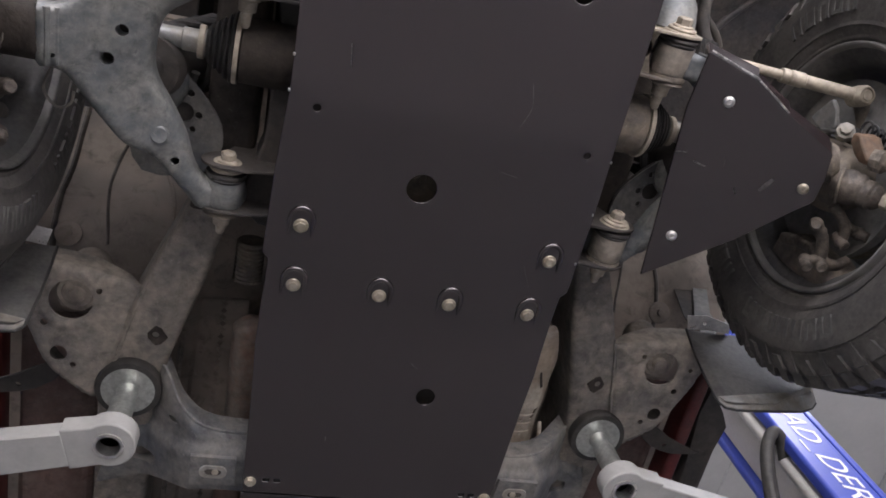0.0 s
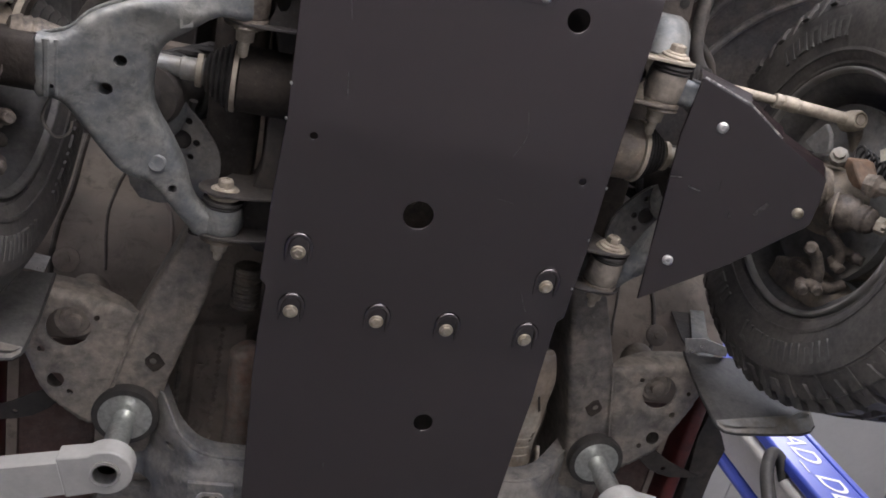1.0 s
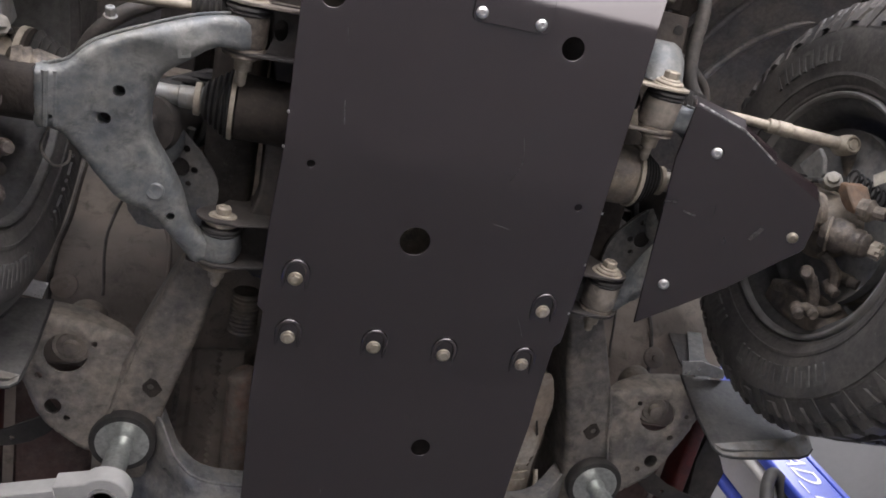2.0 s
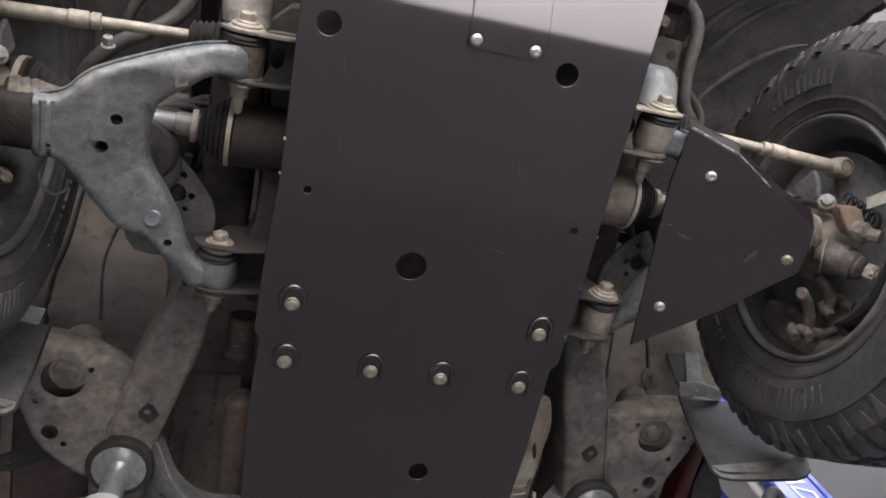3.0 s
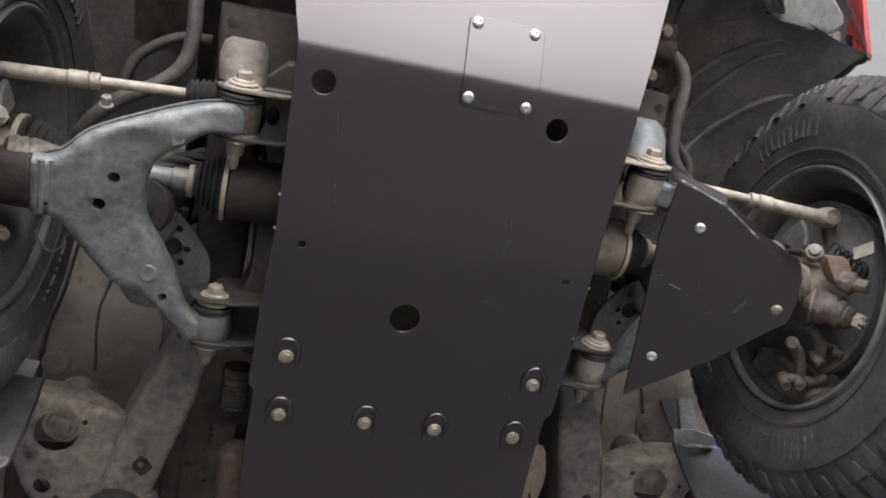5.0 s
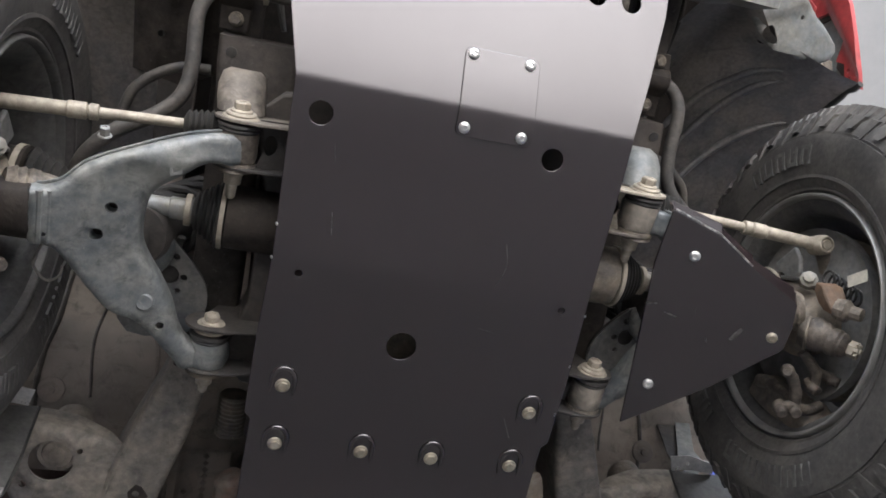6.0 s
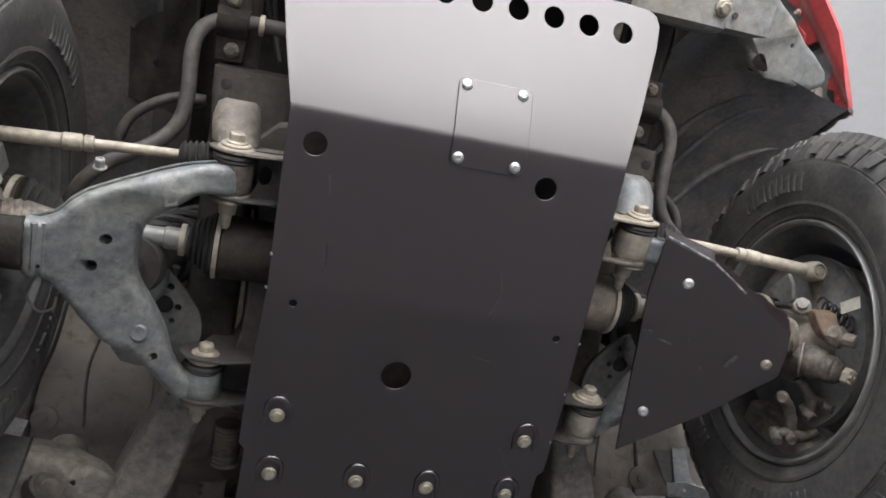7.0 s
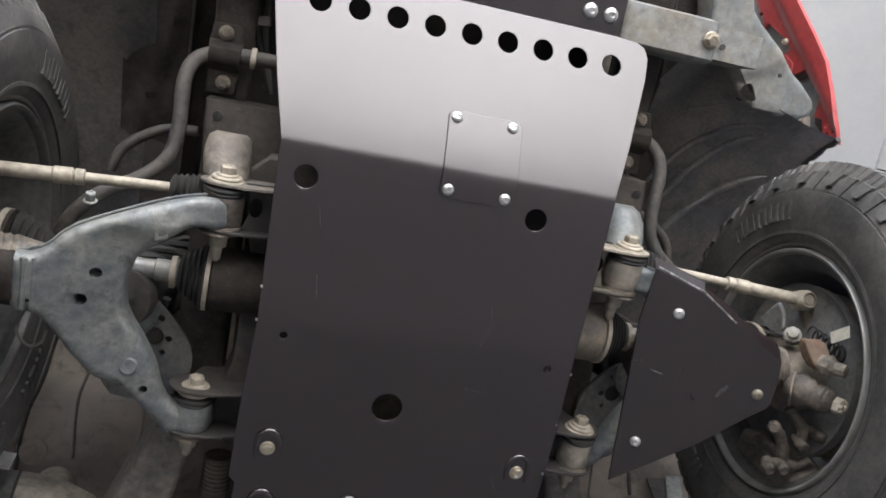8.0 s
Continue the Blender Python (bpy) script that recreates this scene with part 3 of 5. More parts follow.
for s in (-1, 1):
    rim_line = [(s * x, y - 0.001, cm_z(x) + 0.026) for x, y in smooth_loop(cm_right if s > 0 else cm, 3, False)]
    part("edge_flange", tube(rim_line, 0.0035, 8), MEMBER, member)
    foot = part("mount_pad", sheet([(0.268, 0.517), (0.353, 0.517), (0.351, 0.586), (0.262, 0.580)], [], lambda u, v, w: (s * u, v, 1.936 + w), 0.009), MEMBER, member, "square pad with a slotted hole", 0.001)
    oval = [(0.308 + 0.012 * (1 if math.cos(a) > 0 else -1) + 0.014 * math.cos(a), 0.549 + 0.014 * math.sin(a)) for a in [2 * math.pi * (k + 0.5) / 24 for k in range(24)]]
    part("slot_washer", sheet(oval, [[(0.308 + (u - 0.308) * 0.62, 0.549 + (v - 0.549) * 0.5) for u, v in oval]], lambda u, v, w: (s * u, v, 1.9325 + w), 0.0035), GALV, foot, "pale rim of the slotted hole")
    # dark oval laid on the uncut pad as the opening's shade
    part("slot_shade", sheet([(0.308 + (u - 0.308) * 0.64, 0.549 + (v - 0.549) * 0.52) for u, v in oval], [], lambda u, v, w: (s * u, v, 1.9345 + w), 0.001), DARK, foot, "dark oval sheet for the opening's shade")
    part("slot_nut", lathe([(0.0065, 0.0), (0.0065, 0.0025), (0.004, 0.003)], (s * 0.304, 0.549, 1.9348), (0, 0, -1), 12), ROD, foot)

# dark crossbeam and engine above the plate
part("front_crossbeam", sheet(smooth_loop([(0.29, -0.47), (0.30, -0.3), (0.30, -0.1), (0.29, 0.06), (-0.29, 0.06), (-0.30, -0.1), (-0.30, -0.3), (-0.29, -0.47)], 3), [], flat(2.02), 0.10), DARK, car, "dark steel suspension crossbeam", 0.006)
part("engine_sump", loft([rail_loop(y, -w, w, z, 2.5, 1, 0.05) for y, w, z in ((-0.52, 0.28, 2.26), (-0.45, 0.32, 2.16), (0.05, 0.30, 2.13), (0.10, 0.2, 2.06), (0.9, 0.16, 2.03), (1.6, 0.12, 2.05))]), DARK, car, "dark oily engine sump and gearbox", soft=50)
part("sump_boss", lathe([(0.02, 0.03), (0.062, 0.028), (0.06, 0.006), (0.052, 0.0), (0.018, 0.002), (0.016, -0.004)], (-0.036, -0.095, 1.968), (0, 0, 1), 24), CAST, car, "dusty cast boss over the drain hole", soft=50)
put("drain_plug", hex_bolt(0.011, ROD), facing((-0.042, -0.108, 1.964), (0, 0, -1)), car, "small dusty plug seen through a drain hole")


# ---- front suspension ----
ARM_LINE = [(0.621, -0.290), (0.603, -0.296), (0.581, -0.306), (0.551, -0.336), (0.482, -0.368), (0.424, -0.390), (0.378, -0.399), (0.342, -0.396), (0.340, -0.352),
            (0.389, -0.353), (0.429, -0.325), (0.458, -0.303), (0.472, -0.276), (0.476, -0.229), (0.469, -0.196), (0.444, -0.150), (0.422, -0.104), (0.406, -0.054), (0.380, -0.026),
            (0.345, -0.028), (0.324, -0.020), (0.322, 0.016), (0.385, 0.024), (0.420, -0.012), (0.463, -0.068), (0.507, -0.091), (0.534, -0.124), (0.559, -0.161), (0.584, -0.196), (0.602, -0.206), (0.620, -0.213)]


def arm_z(x, y):
    return 2.130 - 0.443 * x + 0.112 * y


def bushing(s, x, y, z, size, owner, tip, sleeve):
    """A pivot along the car, its bolt head to the front."""
    k = size
    part("washer", lathe([(0.012, -0.037), (0.023 * k, -0.036), (0.0245 * k, -0.034), (0.0235 * k, -0.031), (0.028 * k, -0.030), (0.0295 * k, -0.027), (0.028 * k, -0.023), (0.012, -0.021)], (s * x, y, z), (0, 1, 0.08)), ROD, owner, "dusty zinc cam washer")
    part("bush_ring", lathe([(0.02, -0.020), (0.034 * k, -0.020), (0.035 * k, -0.016), (0.031 * k, -0.013), (0.034 * k, -0.010), (0.031 * k, -0.006), (0.02, -0.005)], (s * x, y, z), (0, 1, 0.08)), RUBBER, owner, "black rubber bush collar")
    part("bush_sleeve", lathe([(0.02, -0.006), (0.031 * k, -0.006), (0.033 * k, 0.0), (0.033 * k, 0.036), (0.031 * k, 0.042), (0.02, 0.042)], (s * x, y, z), (0, 1, 0.08)), sleeve, owner, "dirty steel bush sleeve")
    part("bush_ring", lathe([(0.02, 0.042), (0.033 * k, 0.043), (0.034 * k, 0.048), (0.030 * k, 0.052), (0.034 * k, 0.057), (0.02, 0.058)], (s * x, y, z), (0, 1, 0.08)), CAST, owner, "worn rubber bush collar")
    put("bolt", bolt_pivot, facing((s * x, y - 0.036, z - 0.002), (0, -1, -0.08)), owner, "large dusty zinc pivot bolt")
    part("bolt_end", lathe([(0.019, 0.058), (0.019, 0.064), (0.015, 0.066), (0.014, 0.082), (0.009, 0.084), (0.0075, tip), (0.004, tip + 0.004)], (s * x, y, z), (0, 1, 0.08), 14), ROD, owner, "dusty nut and thread end")


def bracket_plate(s, y, x, z, owner, r=0.042, mat=None):
    pts = [(0.25, z + 0.14), (0.25, z - 0.02), (x - 0.03, z - r)] + [(x + r * math.cos(radians(a)), z + r * math.sin(radians(a))) for a in range(-80, 81, 20)] + [(x - 0.02, z + 0.12)]
    part("pivot_bracket", sheet(pts, [], lambda u, v, w: (s * u, y + w, v), 0.005), mat or DARK, owner, "dirty steel pivot bracket ear", 0.001)


def castle_nut(r, mat):
    """A slotted hexagon nut round a stud end, looking along +z."""
    bm = lathe([(1.0 * r, 0), (1.0 * r, 0.7 * r), (0.86 * r, 0.8 * r)], (0, 0, 0), (0, 0, 1), 6)
    for k in range(6):
        a = math.pi * k / 3
        block((0.45 * r, -0.2 * r, 0.7 * r), (0.9 * r, 0.2 * r, 1.15 * r), bm, Matrix.Rotation(a, 4, "Z"))
    lathe([(0.42 * r, 0.7 * r), (0.42 * r, 1.3 * r), (0.3 * r, 1.42 * r)], (0, 0, 0), (0, 0, 1), 12, bm)
    tube([(-1.1 * r, 0, 0.95 * r), (1.15 * r, 0.1 * r, 0.95 * r), (1.3 * r, 0.25 * r, 0.6 * r)], 0.1 * r, 6, bm)
    return mesh_of("castle_nut", bm, mat, 25)


castle = castle_nut(0.015, ROD)


def suspension(s):
    holes = [ring(0.515, -0.271, 0.0088, 16), ring(0.533, -0.227, 0.0098, 16), ring(0.433, -0.069, 0.0068, 14), ring(0.597, -0.226, 0.0035, 10)]

    line = smooth_loop(ARM_LINE, 3)
    lift = 0.024 if s > 0 else 0.0

    def spot(u, v, w):
        n = noise.noise(Vector((u * 9, v * 9, 1))) * 0.003
        crown = 0.012 * math.exp(-((v + 0.352 + 0.25 * (u - 0.45)) / 0.026) ** 2) if v < -0.25 else 0.0
        dish = 0.005 * math.exp(-((u - 0.52) / 0.045) ** 2 - ((v + 0.20) / 0.07) ** 2)
        return (s * u, v, arm_z(u, v) + n - crown + dish + rolled((u, v), line, 0.015 - 0.006 * (u < 0.40)) + w + lift)

    arm = part("control_arm", sheet(line, holes, spot, 0.030, grid=0.0085), ARM, car,
               "dusty grey pressed-steel lower control arm" + (" behind a black guard" if s > 0 else ""), soft=62)
    # dark discs above the holes give the arm's inside its shade by colour
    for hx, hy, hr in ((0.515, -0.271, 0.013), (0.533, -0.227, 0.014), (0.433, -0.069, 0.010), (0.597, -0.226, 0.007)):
        part("shade_disc", sheet(ring(hx, hy, hr, 12), [], lambda u, v, w: (s * u, v, arm_z(u, v) + lift + 0.034 + w), 0.004), HORN, arm, "dark disc for the shade inside the arm")
    seam = [(s * x, y - 0.002, arm_z(x, y) + 0.030 + lift) for x, y in smooth_loop(ARM_LINE[0:7], 4, False)]
    part("seam_flange", tube(seam, 0.0042, 8, wide=0.6), ARM, arm, "welded seam along the arm's edge")
    for fx, size in ((0.604, 0.005), (0.592, 0.003)):
        part("pressed_fold", tube([(s * fx, y, arm_z(fx, y) + (0.024 if s > 0 else 0.0) + 0.0015) for y in (-0.292, -0.27, -0.24, -0.212)], size, 8), ARM, arm)
    if s < 0:
        part("arm_tip", loft([rail_loop(y, 0.612, 0.72, z, z + 0.04, s, 0.012) for y, z in ((-0.292, 1.838), (-0.28, 1.826), (-0.23, 1.828), (-0.215, 1.842))]), HORN, arm, "dark forged end of the arm", soft=60)
    if s < 0:
        part("plug", lathe([(0.0145, 0.004), (0.0145, -0.002), (0.012, -0.004), (0.004, -0.003)], (s * 0.458, -0.113, arm_z(0.458, -0.113)), (0, 0.1, 1), 18), ARM, arm, "round pressed plug")
    if s < 0:
        part("stamped_mark", sheet([(0.424, -0.350), (0.442, -0.346), (0.440, -0.330), (0.423, -0.334)], [[(0.428, -0.345), (0.437, -0.343), (0.436, -0.335), (0.428, -0.338)]], lambda u, v, w: (s * u, v, arm_z(u, v) - 0.0115 + w), 0.004), ARM, arm, "small stamped square", 0.0005)
    bushing(s, 0.353, -0.398, 1.965, 1.0, arm, 0.105, FRAME if s > 0 else DARKCAST)
    bushing(s, 0.358 if s > 0 else 0.354, -0.034 if s > 0 else -0.027, 1.988, 1.0, arm, 0.098, FRAME if s > 0 else ARM)
    bracket_plate(s, -0.425, 0.352, 1.972, car, mat=ROD if s > 0 else TOWER)
    bracket_plate(s, -0.349, 0.352, 1.972, car, 0.037, TOWER if s > 0 else DARK)
    web = [(0.255, -0.427), (0.322, -0.427), (0.314, -0.405), (0.312, -0.375), (0.322, -0.345), (0.255, -0.345)]
    part("pivot_web", sheet(web, [ring(0.302, -0.388, 0.011, 16, 1.5)], flat(1.968, s, (-0.25, 0), (0.30, 0)), 0.004), ROD if s > 0 else DARK, car, "dusty web between the pivot ears", 0.001)
    bracket_plate(s, -0.062, 0.357, 1.995, car)
    bracket_plate(s, 0.016, 0.357, 1.995, car)
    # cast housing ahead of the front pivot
    part("tower_plate", loft([rail_loop(y, x0, x1, z0, z0 + 0.12, s, 0.012) for y, x0, x1, z0 in ((-0.540, 0.275, 0.412, 2.075), (-0.50, 0.275, 0.410, 2.062), (-0.46, 0.275, 0.405, 2.045), (-0.40, 0.275, 0.40, 2.03))]), HORN, car, "dirty brown plate over the arm pivot, darkened for shade", soft=50)
    # black disc on the uncut plate, painted as a shaded hole
    part("tower_hole_shade", lathe([(0.009, 0.0), (0.009, 0.002), (0.005, 0.0025)], (s * 0.388, -0.515, 2.064), (0, 0.1, -1), 14), RUBBER, car, "black disc for the shade of a drilled opening")
    hump = [rail_loop(y, x0, x1, z0, 2.13, s, min(0.034, (x1 - x0) / 2 - 0.001)) for y, x0, x1, z0 in ((-0.492, 0.335, 0.385, 2.035), (-0.485, 0.326, 0.396, 2.020), (-0.465, 0.322, 0.400, 2.000), (-0.445, 0.320, 0.398, 1.985), (-0.428, 0.318, 0.394, 1.972))]
    part("pivot_tower", loft(hump), TOWER if s < 0 else ARM, car, "dusty pale steel housing over the arm pivot", soft=60)
    # drive shaft
    ax, az = -0.246, 2.022
    shaft = part("drive_shaft", lathe([(0.0165, 0.0), (0.0165, 0.17), (0.019, 0.172), (0.019, 0.20), (0.022, 0.203), (0.022, 0.212)], (s * 0.62, ax, az), (-s, 0, 0.0), 18), GALV, car, "grey steel half shaft with rubber boots")
    bell = [(0.021, 0.0)]
    for k in range(5):
        r = 0.030 + 0.0062 * k
        bell += [(r, 0.004 + 0.009 * k), (r + 0.004, 0.0075 + 0.009 * k), (r - 0.001, 0.0115 + 0.009 * k)]
    part("boot", lathe(bell + [(0.055, 0.052)], (s * 0.412, ax, az), (-s, 0, 0)), RUBBER, shaft, "ribbed black rubber boot", soft=60)
    part("clamp", lathe([(0.0265, 0), (0.0275, 0.001), (0.0275, 0.009), (0.0265, 0.010)], (s * 0.424, ax, az), (-s, 0, 0)), ROD, shaft, "pale metal clamp")
    part("clamp", lathe([(0.057, 0), (0.058, 0.001), (0.058, 0.007), (0.057, 0.008)], (s * 0.366, ax, az), (-s, 0, 0)), ROD, shaft, "pale metal clamp")
    part("joint_cup", lathe([(0.050, 0), (0.055, 0.003), (0.055, 0.09), (0.048, 0.11), (0.03, 0.14)], (s * 0.358, ax, az), (-s, 0, 0)), HORN if s < 0 else CAST, shaft, "dirty joint housing")
    outer = [(0.03, 0.0)]
    for k in range(5):
        r = 0.060 - 0.006 * k
        outer += [(r, 0.004 + 0.011 * k), (r + 0.004, 0.008 + 0.011 * k), (r - 0.004, 0.013 + 0.011 * k)]
    part("boot", lathe(outer + [(0.021, 0.066)], (s * 0.672, ax, az), (-s, 0, 0)), RUBBER, shaft, "ribbed black rubber boot", soft=60)
    part("joint_cup", lathe([(0.05, -0.06), (0.06, -0.055), (0.062, -0.012), (0.064, -0.010), (0.064, 0.0), (0.05, 0.002)], (s * 0.674, ax, az), (-s, 0, 0)), HORN, shaft, "dirty joint housing")
    part("clamp", lathe([(0.062, 0), (0.0655, 0.001), (0.0655, 0.010), (0.062, 0.011)], (s * 0.69, ax, az), (-s, 0, 0)), ROD, shaft, "pale metal clamp")
    # steering
    rod_in, rod_out = Vector((s * 0.405, -0.398, 1.985)), Vector((s * 0.722, -0.386, 1.955))
    way = (rod_out - rod_in).normalized()
    far = (rod_out - rod_in).length
    tie = part("tie_rod", lathe([(0.0075, 0.0), (0.0085, 0.10), (0.0085, far * 0.50), (0.013, far * 0.505), (0.013, far * 0.545), (0.010, far * 0.55), (0.0135, far * 0.56), (0.0135, far * 0.64), (0.0115, far * 0.65), (0.0115, far * 0.97)], rod_in, way, 14), ROD, car, "dusty pale tie rod with lock nut", soft=30)
    part("rod_end", lathe([(0.012, -0.022), (0.018, -0.019), (0.0195, 0.0), (0.0185, 0.014), (0.015, 0.020), (0.013, 0.0205), (0.012, 0.017), (0.009, 0.0165), (0.0085, 0.020), (0.004, 0.020)], rod_out, (0, -0.35, -1), 18), ROD, tie, "round rod end")
    rack = [(0.010, 0.0)]
    for k in range(5):
        rack += [(0.019 + 0.001 * k, 0.004 + 0.009 * k), (0.024 + 0.001 * k, 0.008 + 0.009 * k), (0.018 + 0.001 * k, 0.0125 + 0.009 * k)]
    part("boot", lathe(rack + [(0.02, 0.12)], rod_in + way * 0.035, -way), RUBBER, tie, "ribbed black steering boot", soft=60)
    # stabiliser bar
    bar = [(0.15, -0.62, 2.142), (0.33, -0.619, 2.142), (0.40, -0.617, 2.145), (0.440, -0.60, 2.14), (0.455, -0.56, 2.125), (0.452, -0.48, 2.11), (0.462, -0.425, 2.10), (0.50, -0.385, 2.09), (0.557, -0.350, 2.08), (0.60, -0.305, 2.08), (0.625, -0.25, 2.09)]
    sway = part("stabiliser_bar", tube([(s * x, y, z) for x, y, z in smooth_loop(bar, 5, False)], 0.0130, 12), BARGREY, car, "bent grey stabiliser bar")
    part("bar_clamp", lathe([(0.013, 0), (0.0185, 0.001), (0.0185, 0.009), (0.013, 0.010)], (s * 0.342, -0.618, 2.142), (s, 0, 0)), ROD, sway, "pale bar collar")
    strap = loft([[(s * (0.396 + a * 0.027), y, z), (s * (0.396 + a * 0.030), y, z + 0.004), (s * (0.396 - a * 0.030), y, z + 0.004), (s * (0.396 - a * 0.027), y, z)] for a, y, z in ((0.9, -0.668, 2.152), (1, -0.640, 2.151), (1, -0.635, 2.140), (0.95, -0.625, 2.129), (0.95, -0.611, 2.127), (0.95, -0.600, 2.133), (1, -0.592, 2.145), (1, -0.586, 2.151), (0.9, -0.545, 2.152))])
    part("bar_bracket", strap, HORN, sway, "dirty bracket strap over the stabiliser bar, darkened for shade", 0.002)
    for bx, by in ((0.399, -0.652), (0.393, -0.566)):
        put("bolt", bolt_strap, facing((s * bx, by, 2.150), (0, 0, -1), 10), sway)
    # spring strut
    part("spring_strut", lathe([(0.026, 0.0), (0.026, 0.10), (0.05, 0.105), (0.052, 0.13), (0.045, 0.135), (0.045, 0.4)], (s * 0.52, -0.20, 1.90), (-s * 0.25, 0.05, 1)), DARK, car, "dark strut under the coil spring")
    coil = [(s * (0.49 - 0.02 * t) + 0.062 * math.cos(t * 6.283), -0.185 + 0.062 * math.sin(t * 6.283), 2.06 + 0.055 * t) for t in [k / 14 for k in range(57)]]
    part("coil_spring", tube(coil, 0.008, 8), RUBBER, car, "dark coil spring")
    # knuckle and ball joints, in lumps as cast
    kn = part("steering_knuckle", loft([rail_loop(y, x0, x1, z0, z1, s, 0.018) for y, x0, x1, z0, z1 in ((-0.30, 0.70, 0.735, 1.90, 2.00), (-0.28, 0.68, 0.76, 1.87, 2.03), (-0.25, 0.665, 0.77, 1.86, 2.05), (-0.21, 0.675, 0.765, 1.87, 2.03), (-0.18, 0.70, 0.74, 1.90, 1.98))]), CAST, car, "dirty cast steering knuckle with ball joint", soft=60)
    # collar at the arm's end
    part("arm_end", lathe([(0.030, -0.05), (0.038, -0.04), (0.040, 0.0), (0.036, 0.006), (0.039, 0.010), (0.035, 0.018), (0.037, 0.022), (0.030, 0.034)], (s * 0.638, -0.268, 1.888), (s * 0.9, -0.25, -0.35), 24), KNUCKLE, kn, "dusty ribbed collar at the arm's end", soft=40)
    part("boot", lathe([(0.022, -0.03), (0.026, -0.024), (0.029, -0.02), (0.026, -0.014), (0.030, -0.008), (0.032, 0.004), (0.027, 0.012), (0.028, 0.018), (0.022, 0.026)], (s * 0.688, -0.246, 1.842), (s * 0.75, -0.12, -0.65), 24), DARKCAST, kn, "black rubber ball joint boot", soft=50)
    part("boot_band", lathe([(0.029, 0.0), (0.0318, 0.001), (0.0318, 0.004), (0.029, 0.005)], (s * 0.674, -0.243, 1.853), (s * 0.75, -0.12, -0.65), 24), CAST, kn)
    part("ball_joint", lathe([(0.021, 0.0), (0.025, 0.006), (0.0255, 0.018), (0.022, 0.022), (0.023, 0.026), (0.018, 0.033), (0.013, 0.036)], (s * 0.700, -0.245, 1.826), (s * 0.55, 0.0, -0.85), 16), DARKCAST, kn, "dirty ball joint housing", soft=40)
    put("castle_nut", castle, facing((s * 0.7205, -0.245, 1.7945), (s * 0.55, 0.0, -0.85), 12), kn, "pale castle nut with a split pin")
    part("brown_bracket", loft([[(s * x, y, z), (s * (x + 0.030), y - 0.006, z - 0.012), (s * (x + 0.034), y - 0.004, z - 0.012 - h), (s * x, y, z - h)] for x, y, z, h in ((0.676, -0.334, 1.874, 0.018), (0.677, -0.318, 1.874, 0.034), (0.684, -0.300, 1.862, 0.036), (0.69, -0.290, 1.85, 0.018))]), RUST, kn, "rust-brown folded bracket", 0.003)
    part("bracket_bolt", lathe([(0.019, -0.03), (0.021, -0.012), (0.017, -0.008), (0.013, -0.004), (0.012, 0.014), (0.007, 0.016)], (s * 0.715, -0.305, 1.806), (s * 0.5, -0.1, -0.85), 10), KNUCKLE, kn, "dusty bolt end", soft=35)
    part("blade", sheet([(-0.303, 1.973), (-0.313, 2.017), (-0.321, 2.036), (-0.342, 2.018), (-0.368, 1.994), (-0.353, 1.970), (-0.326, 1.957)], [], lambda u, v, w: (s * (0.700 + w), u, v), 0.010), SHIELDGREY, kn, "grey cast steering blade", 0.004)
    part("sensor_wire", tube(smooth_loop([(s * 0.700, -0.303, 2.0), (s * 0.690, -0.312, 1.965), (s * 0.688, -0.318, 1.94), (s * 0.70, -0.325, 1.915)], 4, False), 0.0045, 8), GREYRIM, kn)
    part("line_clamp", lathe([(0.012, -0.016), (0.016, -0.012), (0.016, 0.006), (0.011, 0.008), (0.010, 0.016), (0.005, 0.017)], (s * 0.69, -0.326, 1.912), (-s * 0.5, -0.5, -0.6), 8), GALV, kn, "small grey line clamp", soft=35)
    part("steering_lever", tube(smooth_loop([(s * 0.755, -0.26, 1.93), (s * 0.765, -0.31, 1.95), (s * 0.757, -0.355, 1.972), (s * 0.735, -0.386, 1.978)], 4, False), 0.015, 10), CAST, kn)
    # caliper with its forked carrier
    carrier = [((0.655, -0.172, 1.845), (0.668, -0.160, 1.842), (0.682, -0.138, 1.840), (0.690, -0.112, 1.840)), ((0.660, -0.098, 1.842), (0.690, -0.104, 1.840), (0.720, -0.100, 1.840), (0.745, -0.112, 1.842)),
               ((0.678, -0.207, 1.850), (0.700, -0.188, 1.842), (0.714, -0.168, 1.840), (0.716, -0.146, 1.842)), ((0.706, -0.182, 1.842), (0.730, -0.173, 1.842), (0.746, -0.166, 1.840)), ((0.700, -0.095, 1.965), (0.695, -0.108, 1.925), (0.697, -0.112, 1.885), (0.698, -0.106, 1.85))]
    for k, line in enumerate(carrier):
        thick = (0.013, 0.016, 0.012, 0.010, 0.016)[k]
        pts = smooth_loop([(s * x, y, z) for x, y, z in line], 4, False)
        part("caliper_carrier", tube(pts, [thick * (0.85 + 0.22 * noise.noise(Vector((q * 0.9, k, 2.0)))) for q in range(len(pts))], 9, wide=0.75), DARKCAST, kn, "rough cast caliper carrier", soft=60)
